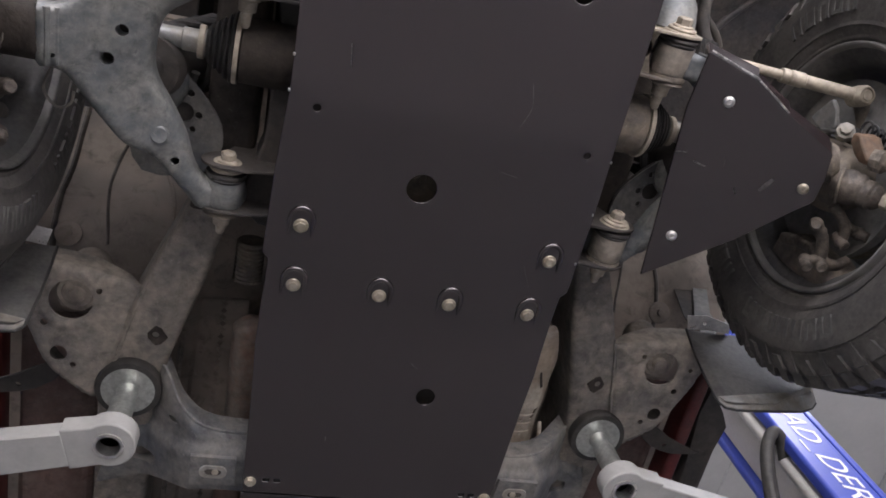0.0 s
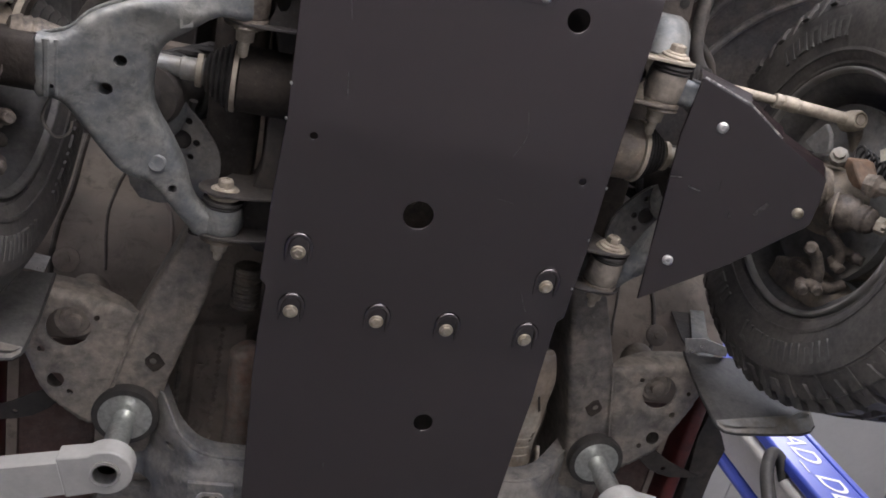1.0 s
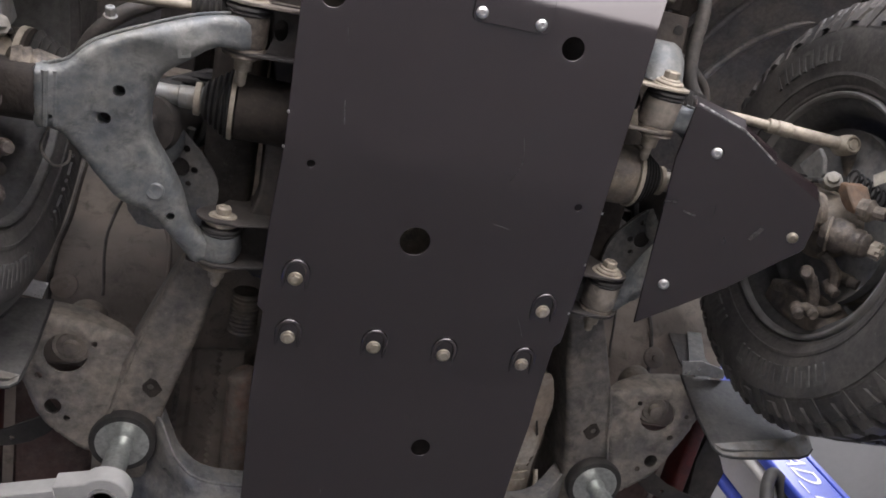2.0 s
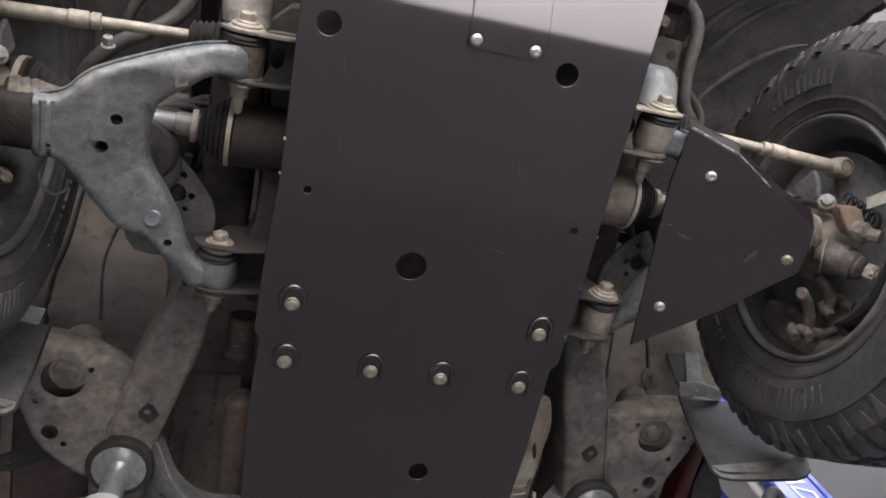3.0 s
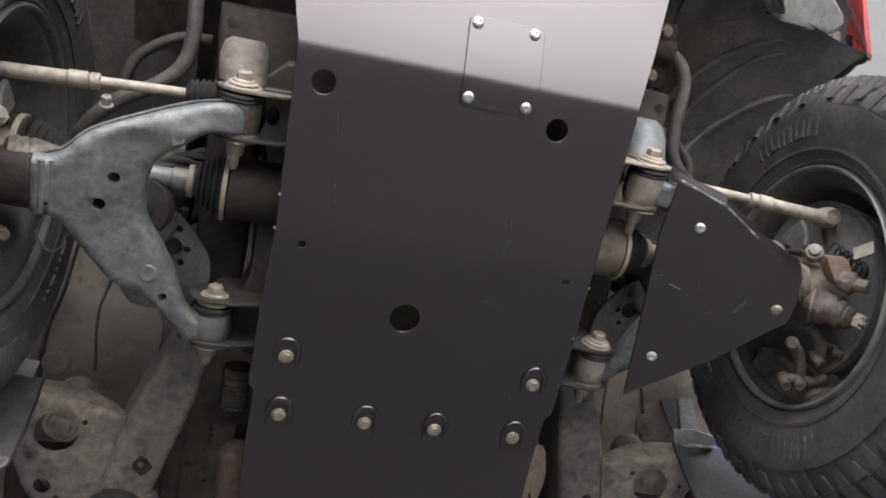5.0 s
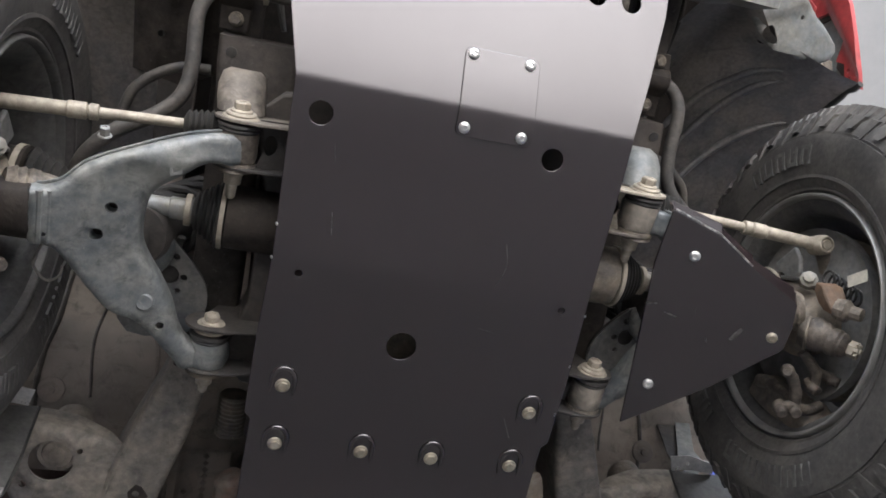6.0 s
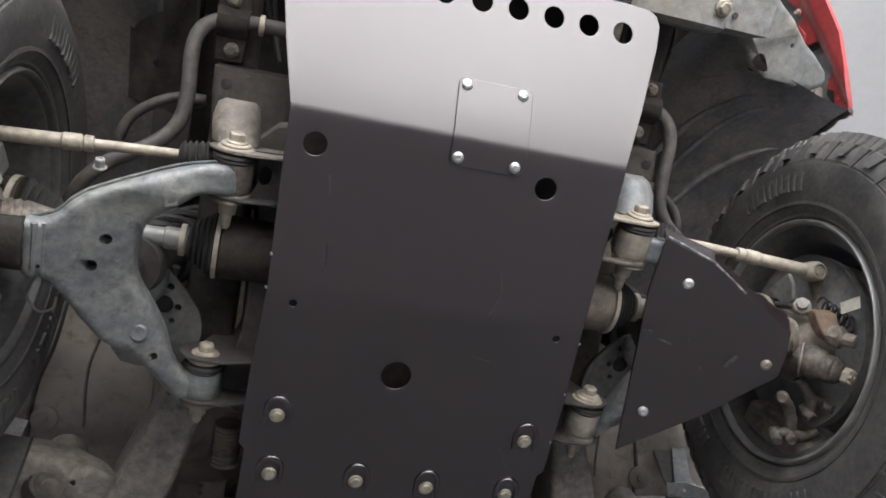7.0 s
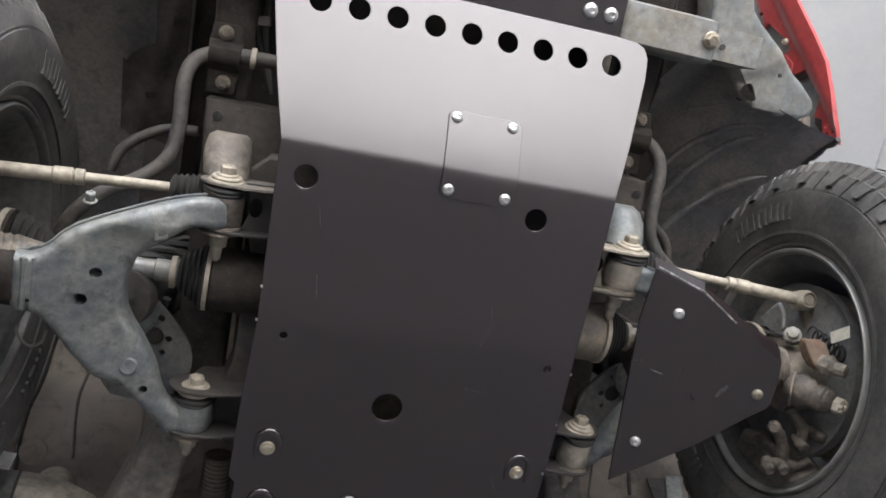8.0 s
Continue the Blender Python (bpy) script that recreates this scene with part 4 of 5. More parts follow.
    for k, (x, y, z, dx, dy, dz) in enumerate(((0.652, -0.172, 1.838, -0.6, -0.2, -0.8), (0.661, -0.097, 1.832, -0.3, 0.2, -0.9), (0.686, -0.101, 1.828, -0.2, 0.1, -1.0), (0.748, -0.166, 1.834, 0.4, 0.0, -0.9), (0.716, -0.146, 1.836, 0.1, 0.3, -0.9))):
        part("guide_pin", lathe([(0.011, -0.02), (0.0125, -0.004), (0.0095, 0.0), (0.0095, 0.009), (0.0075, 0.011), (0.004, 0.0105)], (s * x, y, z), (s * dx, dy, dz), 12), DARKCAST, kn, soft=40)
    part("caliper", loft([rail_loop(y, x0, x1, z0, z1, s, 0.02) for y, x0, x1, z0, z1 in ((-0.11, 0.735, 0.775, 1.86, 1.97), (-0.09, 0.72, 0.79, 1.83, 2.02), (-0.05, 0.72, 0.79, 1.83, 2.03), (-0.03, 0.735, 0.775, 1.87, 1.98))]), CAST, kn, "dirty brake caliper", soft=60)
    part("brake_disc", lathe([(0.05, -0.01), (0.155, -0.012), (0.158, -0.008), (0.158, 0.012), (0.05, 0.014)], (s * 0.79, -0.25, 1.944), (s, 0, 0), 40), CAST, kn, "worn steel brake disc")
    shield = [(r, 0.006 * math.cos(r * 50)) for r in (0.06, 0.09, 0.12, 0.145, 0.165)]
    part("dust_shield", lathe(shield + [(0.168, -0.012), (0.165, 0.012)] + [(r, h + 0.004) for r, h in reversed(shield)], (s * 0.752, -0.25, 1.95), (s, 0, 0), 40, closed=True), SHIELDGREY, kn, "grey pressed brake dust shield", soft=60)
    helix = [(s * (0.702 + 0.0085 * t), -0.345 + 0.004 * t + 0.013 * math.cos(t * 6.283), 1.885 - 0.006 * t + 0.010 * math.sin(t * 6.283)) for t in [k / 12 for k in range(73)]]
    part("hose_coil", tube(helix, 0.0024, 6), RUBBER, kn, "black spiral hose guard")
    if s > 0:
        part("tag", sheet([(-0.388, 1.795), (-0.370, 1.785), (-0.345, 1.822), (-0.362, 1.834)], [], lambda u, v, w: (0.70 + w, u, v), 0.001), TAG, kn, "small pale paper tag")


suspension(-1)
suspension(1)

# loose wire loop by the bare arm
part("wire_loop", tube(smooth_loop([(-0.60, -0.21, 1.86), (-0.615, -0.17, 1.87), (-0.60, -0.14, 1.885), (-0.58, -0.15, 1.88), (-0.575, -0.17, 1.875)], 5, False), 0.0022, 6), FRAME, car, "thin looped wire")
put("bolt", hex_bolt(0.008, GALV, 1.8), facing((-0.545, -0.365, 1.93), (0, -0.9, -0.3)), car, "pale link bolt head")

# ---- guard over one arm ----


def guard_z(x, y):
    return 1.895 - 0.4175 * (x - 0.443) + 0.0535 * (y + 0.339)


guard_line = [(0.390, -0.410), (0.473, -0.384), (0.535, -0.343), (0.612, -0.304), (0.618, -0.296), (0.623, -0.253), (0.622, -0.216), (0.616, -0.205), (0.596, -0.184), (0.533, -0.109), (0.461, -0.039), (0.412, 0.008), (0.386, -0.312)]
guard = part("arm_guard", sheet(guard_line, [], lambda u, v, w: (u, v, guard_z(u, v) + w), 0.005), COATED, car, "black powder-coated triangular guard plate under the control arm", 0.001)
lip = guard_line[0:5]
bm = bmesh.new()
for (x0, y0), (x1, y1) in zip(lip, lip[1:]):
    f = [(x0, y0, guard_z(x0, y0) + 0.0005), (x1, y1, guard_z(x1, y1) + 0.0005), (x1 + 0.011, y1 - 0.017, guard_z(x1, y1) + 0.030), (x0 + 0.008, y0 - 0.012, guard_z(x0, y0) + 0.030)]
    vs = [bm.verts.new(p) for p in f] + [bm.verts.new((p[0] - 0.003, p[1] + 0.004, p[2] + 0.002)) for p in f]
    for q in ((0, 1, 2, 3), (7, 6, 5, 4), (0, 4, 5, 1), (1, 5, 6, 2), (2, 6, 7, 3), (3, 7, 4, 0)):
        bm.faces.new([vs[i] for i in q])
part("front_flange", bm, COATED, guard)
SCUFF = material("bare_scraped_metal", (0.55, 0.54, 0.53), 0.4, 0.6, (0.12, 0.12, 0.12), 200, 120, 0.9, 0.2, spread=0.05)
part("scuffed_edge", tube([(x, y - 0.0015, guard_z(x, y) + 0.001) for x, y in [(0.393, -0.411), (0.43, -0.399), (0.47, -0.387), (0.505, -0.364), (0.533, -0.345)]], 0.0016, 6), SCUFF, guard, "bare metal where the edge is scraped")
for path, wide in (([(0.425, -0.226), (0.445, -0.222)], 0.0008), ([(0.50, -0.20), (0.505, -0.19)], 0.0007), ([(0.47, -0.25), (0.472, -0.23)], 0.0005)):
    scratch(path, guard_z, guard, wide)
SMEAR = material("scraped_powder_coat", (0.10, 0.094, 0.092), 0.5, 0.1, (0.022, 0.018, 0.018), 500, 160, 1.0, 0.1, spread=0.12)
for line in ([(0.553, -0.231), (0.548, -0.2335), (0.541, -0.222), (0.535, -0.207), (0.540, -0.2055), (0.548, -0.219)], [(0.392, -0.236), (0.410, -0.2395), (0.411, -0.237), (0.393, -0.2335)], [(0.425, -0.2275), (0.446, -0.2235), (0.445, -0.2205), (0.425, -0.2245)], [(0.50, -0.20), (0.506, -0.19), (0.503, -0.189), (0.498, -0.198)]):
    part("scrape", sheet(line, [], lambda u, v, w: (u, v, guard_z(u, v) - 0.0003 + w), 0.0002), SMEAR, guard, "pale scraped mark")
for k, (x, y, mat) in enumerate(((0.443, -0.339, SILVER), (0.598, -0.230, ZINC), (0.436, -0.083, SILVER))):
    put("bolt", button_bolt(0.0098, mat), facing((x, y, guard_z(x, y)), (-0.4, 0.05, -1)), guard, "bright button-head bolt")


# ---- wheels ----
def wheel(s):
    """Seen from its inner side: tyre, barrel, hub and lugs."""
    c = Vector((0, 0, 0))
    out = (s, 0, 0)
    spin = Matrix.Translation((0.720, -0.246, 1.957) if s > 0 else (-0.680, -0.254, 1.952)) @ Matrix.Rotation(radians(0.0 if s > 0 else 2.0), 4, "Y") @ Matrix.Rotation(radians(1.2 * s), 4, "Z")
    rim = put("wheel", mesh_of("wheel", lathe([(0.208, 0.012), (0.221, 0.0), (0.233, -0.002), (0.236, 0.004), (0.230, 0.010), (0.214, 0.016), (0.206, 0.03), (0.200, 0.07), (0.186, 0.09), (0.182, 0.17), (0.16, 0.185), (0.09, 0.19), (0.09, 0.18),
                               (0.155, 0.172), (0.174, 0.16), (0.178, 0.09), (0.192, 0.066), (0.198, 0.03)], c, out, 72, closed=True), GREYRIM, 40), spin, car, "dark steel wheel seen from inside, dusty")
    # lip ring; on the right its highlight is painted by a paler material
    part_rim = lathe([(0.224, 0.0), (0.226, -0.010), (0.2285, -0.014), (0.232, -0.0145), (0.2345, -0.012), (0.236, -0.002), (0.236, 0.002)], c, out, 72, closed=True)
    put("rim_lip", mesh_of("rim_lip", part_rim, RIMLIP if s > 0 else GREYRIM, 50), spin, rim, "rim lip, the right one paler for its highlight")
    prof = [(0.218, 0.010), (0.236, -0.002), (0.241, -0.010), (0.246, -0.0105), (0.252, -0.016), (0.262, -0.020), (0.262, -0.0235), (0.268, -0.0235), (0.268, -0.0215), (0.30, -0.030), (0.335, -0.031), (0.345, -0.029), (0.345, -0.0255), (0.350, -0.0255), (0.350, -0.024),
            (0.374, -0.014), (0.390, 0.004), (0.396, 0.02), (0.399, 0.05), (0.400, 0.105), (0.399, 0.16), (0.396, 0.19), (0.390, 0.206), (0.374, 0.224), (0.345, 0.238), (0.30, 0.24), (0.25, 0.222), (0.218, 0.20)]
    tyre = put("tyre", mesh_of("tyre", lathe(prof, c, out, 96, closed=True), TYRE, 35), spin, car, "dusty black all-terrain tyre with chunky tread")
    # tread blocks and shoulder lugs
    n = 58

    def lump(bm, angle, span, r0, r1, h0, h1, skew=0.0, tip=1.0):
        vs = []
        for r, (ha, hb), k in ((r0, (h0[0], h1[0]), tip), (r1, (h0[1], h1[1]), 1.0)):
            for a, h in ((angle - span * k, ha), (angle + span * k, ha), (angle + span * k + skew, hb), (angle - span * k + skew, hb)):
                vs.append(bm.verts.new(Vector((s * h, r * math.cos(a), r * math.sin(a)))))
        for q in ((0, 1, 2, 3), (7, 6, 5, 4), (0, 4, 5, 1), (1, 5, 6, 2), (2, 6, 7, 3), (3, 7, 4, 0)):
            bm.faces.new([vs[i] for i in q])
        return bm

    near = []
    for w, reach in ((0.041, 0.062), (0.036, 0.048)):
        bm = lump(bmesh.new(), -0.5 * w, 0.44 * w, 0.374, 0.408, (-0.014, 0.007), (reach, reach - 0.006), 0.035)
        lump(bm, 0.5 * w, 0.44 * w, 0.374, 0.4075, (-0.014, 0.010), (reach + 0.006, reach), 0.035)
        near.append(mesh_of("tread_block", bm, TYRE, 30))
    lugs = [mesh_of("shoulder_lug", lump(bmesh.new(), 0.0, w, r0, 0.386, (-0.0285, -0.0125), (0.0, 0.0), 0.0, tip), TYRE, 30) for w, r0, tip in ((0.030, 0.346, 0.25), (0.038, 0.360, 0.6))]
    bm = lump(bmesh.new(), 0.02, 0.030, 0.394, 0.410, (0.068, 0.068), (0.084, 0.083), -0.04)
    lump(bm, -0.01, 0.034, 0.394, 0.410, (0.088, 0.088), (0.103, 0.102), 0.04)
    mid = mesh_of("tread_block", bm, TYRE, 30)
    for i in range(n):
        spot = spin @ Matrix.Rotation(2 * math.pi * i / n, 4, "X")
        put("tread_block", near[i % 2], spot, tyre)
        if s > 0:
            put("shoulder_lug", lugs[i % 2], spot, tyre)
        put("tread_block", mid, spot, tyre)
    bm = bmesh.new()
    for i in range(n):
        b = 2 * math.pi * (i + 0.5) / n
        lump(bm, b, 0.038, 0.374, 0.408, (0.224, 0.201), (0.150, 0.158), 0.03)
        lump(bm, b + 0.03, 0.036, 0.394, 0.410, (0.147, 0.147), (0.109, 0.111), -0.05)
    tagged(put("outer_tread", mesh_of("outer_tread", bm, TYRE, 30), spin, tyre, "tread blocks on the far shoulder"), kind="stuff")
    # raised marks on the sidewall as plain bars
    bm = bmesh.new()
    for start, count in ((2.35, 5), (5.55, 7), (0.4, 6)):
        for k in range(count):
            a = start + 0.125 * k
            for da, ra, rb, sp in ((-0.034, 0.288, 0.326, 0.012), (0.034, 0.288, 0.326, 0.012), (0.0, 0.288 if k % 2 else 0.318, 0.296 if k % 2 else 0.326, 0.03)):
                lump2 = []
                for h in (-0.024, -0.0313):
                    for aa, r in ((a + da - sp, ra), (a + da + sp, ra), (a + da + sp, rb), (a + da - sp, rb)):
                        lump2.append(bm.verts.new(c + Vector((s * h, r * math.cos(aa), r * math.sin(aa)))))
                for q in ((0, 1, 2, 3), (7, 6, 5, 4), (0, 4, 5, 1), (1, 5, 6, 2), (2, 6, 7, 3), (3, 7, 4, 0)):
                    bm.faces.new([lump2[i] for i in q])
    tagged(put("raised_lettering", mesh_of("raised_lettering", bm, MARKS, 30), spin, tyre, "raised bars on the sidewall"), kind="stuff")


wheel(-1)
wheel(1)

# ---- body ----
STRIP = [(0.893, 2.551), (0.944, 2.582), (0.802, 2.251), (0.801, 2.185), (0.715, 2.103), (0.74, 2.211)]
BAND = [(0.796, 2.491), (0.893, 2.551), (0.781, 2.246), (0.717, 2.156), (0.726, 2.235)]

def body_z(y):
    pts = [(-1.1, 2.75), (-0.15, 2.75), (0.0, 2.64), (0.18, 2.42), (0.30, 2.34), (0.38, 2.30), (3.2, 2.30)]
    for (y0, z0), (y1, z1) in zip(pts, pts[1:]):
        if y <= y1:
            break
    return z0 + (z1 - z0) * (y - y0) / (y1 - y0)


def pan(u, v, w):
    rib = 0.012 * max(0.0, math.sin((abs(u) - 0.30) * 70)) if 0.26 < abs(u) < 0.45 and v > 0.36 else 0.0
    dent = 0.014 * noise.noise(Vector((u * 5, v * 5, 3)))
    crease = -0.010 * math.exp(-((v - 0.30 + 0.12 * (abs(u) - 0.5)) / 0.012) ** 2) - 0.008 * math.exp(-((abs(u) - 0.555 - 0.05 * v) / 0.008) ** 2) * (v < 0.3)
    return (u, v, body_z(v) - rib + dent + crease + w)


part("floor_pan", sheet([(-0.93, -0.15), (0.93, -0.15), (0.93, 3.2), (-0.93, 3.2)], [], pan, 0.004, grid=0.022), BROWN, car, "dusty brown floor pan and bulkhead with pressed ribs", soft=70)
for s in (-1, 1):
    for mat, size, line in ((PANSEAM, 0.007, [(0.698, 0.02), (0.700, 0.076), (0.701, 0.107), (0.702, 0.168), (0.715, 0.221), (0.715, 0.273), (0.71, 0.33)]), (PANSEAM, 0.004, [(0.585, 0.08), (0.597, 0.107), (0.609, 0.139), (0.617, 0.183), (0.613, 0.231), (0.60, 0.29)]), (BROWN, 0.006, [(0.53, 0.09), (0.51, 0.136), (0.481, 0.185), (0.475, 0.243), (0.49, 0.30)])):
        part("pan_seam", tube([pan(s * x, y, -0.001) for x, y in smooth_loop(line, 4, False)], size, 8, wide=0.8), mat, car, "folded seam of the bulkhead")
part("engine_bay_roof", block((-0.86, -1.6, 2.75), (0.86, 0.0, 2.76)), DARK, car, "dark underside of the bonnet")
for s in (-1, 1):
    part("inner_wing", sheet([(-1.05, 2.30), (-0.75, 2.26), (-0.55, 2.33), (-0.40, 2.42), (-0.1, 2.42), (0.02, 2.30), (0.06, 2.75), (-1.05, 2.75)], [], lambda u, v, w: (s * (0.47 + w), u, v), 0.006), DARK, car, "dark inner wing panel", 0.002)
    # wheel arch liner
    inner = 0.47 if s > 0 else 0.55

    def liner_spot(j, k, sink=0.0):
        """j across from 0 to 24, k round the arch from the front."""
        x = inner + (0.88 - inner) * j / 24
        a = radians(150 - k * 1.1 + 12 * max(0.0, min(1.0, (0.665 - x) / 0.13)) * max(0, 24 - k) / 24)
        ahead = max(0.0, min(1.0, (math.degrees(a) - 105) / 35))
        r = 0.505 + ahead * 0.115 * (0.92 - x) / 0.4 - 0.05 * max(0, (0.55 - x)) / 0.08 + 0.006 * noise.noise(Vector((x * 8, a * 3, s))) - sink
        return (s * x, -0.25 + r * math.cos(a), 1.944 + r * math.sin(a))

    bm = bmesh.new()
    rows = [[bm.verts.new(liner_spot(j, k)) for j in range(25)] for k in range(83)]
    for a, b in zip(rows, rows[1:]):
        for j in range(24):
            bm.faces.new((a[j], a[j + 1], b[j + 1], b[j]))
    bmesh.ops.solidify(bm, geom=bm.faces[:], thickness=0.004)
    liner = part("arch_liner", bm, PLASTIC, car, "dusty black plastic wheel arch liner with pressed ribs", soft=60)
    for k0, k1, j0, j1 in ((36, 6.5, 3, 16), (35, 9, 7.5, 17), (46, 18, 8, 21)) if s > 0 else ():
        steps = [q / 20 for q in range(21)]
        line = [liner_spot(j0 + (j1 - j0) * q, k1 + (k0 - k1) * (1 - q) ** 1.35, 0.003) for q in steps]
        part("liner_rib", tube(line, [0.009 * min(1.0, 0.15 + 0.2 * min(q, 20 - q)) for q in range(21)], 10), PLASTIC, liner, soft=60)
    part("liner_edge", tube([liner_spot(24, k + 0.3 * math.sin(k * 1.7), 0.004 * math.sin(k * 1.1)) for k in range(0, 50, 2)], 0.007, 8), RUBBER, liner, "crimped outer edge of the liner")
    part("inner_apron", sheet([(-1.0, 0.425), (-0.45, 0.415), (-0.40, 0.50), (-0.42, 0.60), (-0.75, 0.62), (-1.0, 0.60)], [ring(-0.50, 0.55, 0.007, 10), ring(-0.62, 0.575, 0.006, 10)], lambda u, v, w: (s * v, u, 2.40 + 0.25 * (u + 0.7) ** 2 + 0.012 * noise.noise(Vector((u * 9, v * 9, 4))) - 0.012 * math.exp(-((v - 0.53 - 0.2 * (u + 0.6)) / 0.012) ** 2) + w), 0.004, grid=0.015), HORN, car, "dirty brown inner apron panel, darkened for shade", soft=60)
    part("floor_edge", sheet([(0.566, 0.37), (0.714, 0.36), (0.714, 3.0), (0.566, 3.0)], [ring(0.66, 0.50, 0.006, 10)], lambda u, v, w: (s * u, v, 2.15 + 0.3 * max(0.0, 0.63 - u) + 0.006 * noise.noise(Vector((u * 12, v * 6, 5))) + w), 0.004, grid=0.04), SILLBROWN, car, "dusty red-brown floor edge inside the sill", 0.001, soft=60)
    # sill and its cover
    part("sill", loft([rail_loop(y, 0.738, 0.772, z, 2.17, s, 0.012) for y, z in ((0.29, 2.13), (0.315, 2.10), (1.2, 2.09), (3.0, 2.10))]), MUDRED, car, "dusty red sill under the door", soft=60)
    part("sill_cover", sheet([(0.782, 0.345), (0.801, 0.362), (0.830, 0.40), (0.851, 0.437), (0.849, 0.513), (0.847, 0.63), (0.79, 0.625), (0.786, 0.502), (0.772, 0.41)], [], lambda u, v, w: (s * u, v, 2.10 + 0.10 * max(0.0, 0.80 - u) + 0.004 * math.sin(v * 40) + w), 0.05, grid=0.02), DARK, car, "dark plastic cover outside the sill", 0.006, soft=50)
    part("sill_step", sheet(smooth_loop([(0.619, 0.456), (0.643, 0.434), (0.707, 0.471), (0.785, 0.503), (0.800, 0.511), (0.731, 0.521), (0.666, 0.499)], 2), [ring(0.70, 0.493, 0.005, 10)], lambda u, v, w: (s * u, v, 2.079 + 0.25 * max(0.0, v - 0.49) + w), 0.006), DARK, car, "dark plastic blade under the sill", 0.002)
    part("arch_flange", sheet(STRIP, [], lambda u, v, w: (s * u, 0.22 + w, v), 0.004), ARM, car, "grey folded flange of the wheel arch", 0.001)
    part("arch_seal", sheet(BAND, [], lambda u, v, w: (s * u, 0.226 + w, v), 0.004), DARK, car, "dark seal beside the arch flange")
    # flap behind the wheel, its rim turned forward
    fl = [(0.661, 2.106), (0.651, 2.037), (0.640, 1.967), (0.631, 1.877), (0.632, 1.866), (0.640, 1.852), (0.661, 1.847), (0.687, 1.848), (0.755, 1.856), (0.818, 1.864), (0.848, 1.876), (0.869, 1.896), (0.89, 1.98), (0.89, 2.12), (0.80, 2.105), (0.73, 2.100)]
    fl = fl if s > 0 else [(u - 0.016 + 0.07 * max(0.0, 2.106 - v), v) for u, v in fl]
    fl_line = fl

    def flap_y(u, v):
        d = edge_gap((u, v), fl_line)
        rim = max(0.0, 1.0 - d / 0.014) if v < 2.05 else 0.0
        return 0.195 + 0.10 * (2.12 - v) + 0.006 * rim + 0.003 * noise.noise(Vector((u * 9, v * 9, 2)))

    flap = part("mud_flap", sheet(fl_line, [ring(0.848, 1.895, 0.004, 8)], lambda u, v, w: (s * u, flap_y(u, v) + w, v), 0.004, grid=0.0075), FLAP, car, "dusty black plastic flap behind the wheel with a turned rim", soft=50)
    part("turned_edge", tube([(s * u, flap_y(u, v) + 0.001, v) for u, v in fl_line[0:12]], 0.0028, 8), RUBBER, flap)
    foot = [p for p in fl_line[4:12]]

    def lip_rise(u):
        return 0.009 + 0.028 * max(0.0, min(1.0, (u - 0.775) / 0.05))

    lip_line = [(u, 0.0) for u, v in foot] + [(u, 1.0) for u, v in reversed(foot)]

    def lip_spot(u, v, w):
        low = next(b[1] + (a[1] - b[1]) * (b[0] - u) / max(b[0] - a[0], 1e-6) for a, b in zip(foot, foot[1:]) if u <= b[0] + 1e-5)
        rise = v * lip_rise(u)
        return (s * u, flap_y(u, low + rise) - 0.003 - 0.45 * rise + w, low + rise)

    # pale strip painted as the light caught along the flap's foot
    part("flap_lip", sheet(lip_line, [ring(0.85 if s > 0 else 0.845, 0.6, 0.004, 8, 25)], lip_spot, 0.002), GALV, flap, "pale lip along the flap's foot, its bright light put into the colour")
    part("flap_bracket", sheet([(0.655, -0.004), (0.70, -0.010), (0.765, 0.004), (0.765, 0.026), (0.71, 0.022), (0.664, 0.027)], [ring(0.70, 0.008, 0.004, 8)], lambda u, v, w: (s * u, 0.170 + v, 2.108 - 0.15 * v + w), 0.003), SILVER, flap, "bare folded metal strip over the flap", 0.001)
    part("flap_spike", sheet([(0.765, 2.150), (0.772, 2.158), (0.80, 2.112), (0.796, 2.097)], [], lambda u, v, w: (s * u, 0.19 + w, v), 0.004), GALV, flap, "bent bright strip end", 0.001)
    part("bracket_tab", lathe([(0.026, 0.0), (0.026, 0.006), (0.020, 0.009), (0.009, 0.010), (0.009, 0.016), (0.004, 0.017)], (s * 0.655, 0.225, 2.23), (0, -0.45, -0.9), 22), BROWN, car, "dusty round tab and bolt at the bulkhead", soft=40)
# unseen block, added to keep the door's light off the front underbody
part("front_light_block", block((-0.48, -1.06, 2.14), (0.48, -1.0, 2.74)), DARK, car, "unseen dark block added to shade the front underbody", 0.004)
# parts deep in the front corner
splash = smooth_loop([(0.68, -0.74), (0.676, -0.562), (0.645, -0.477), (0.585, -0.457), (0.551, -0.495), (0.547, -0.554), (0.57, -0.62), (0.60, -0.74)], 3)
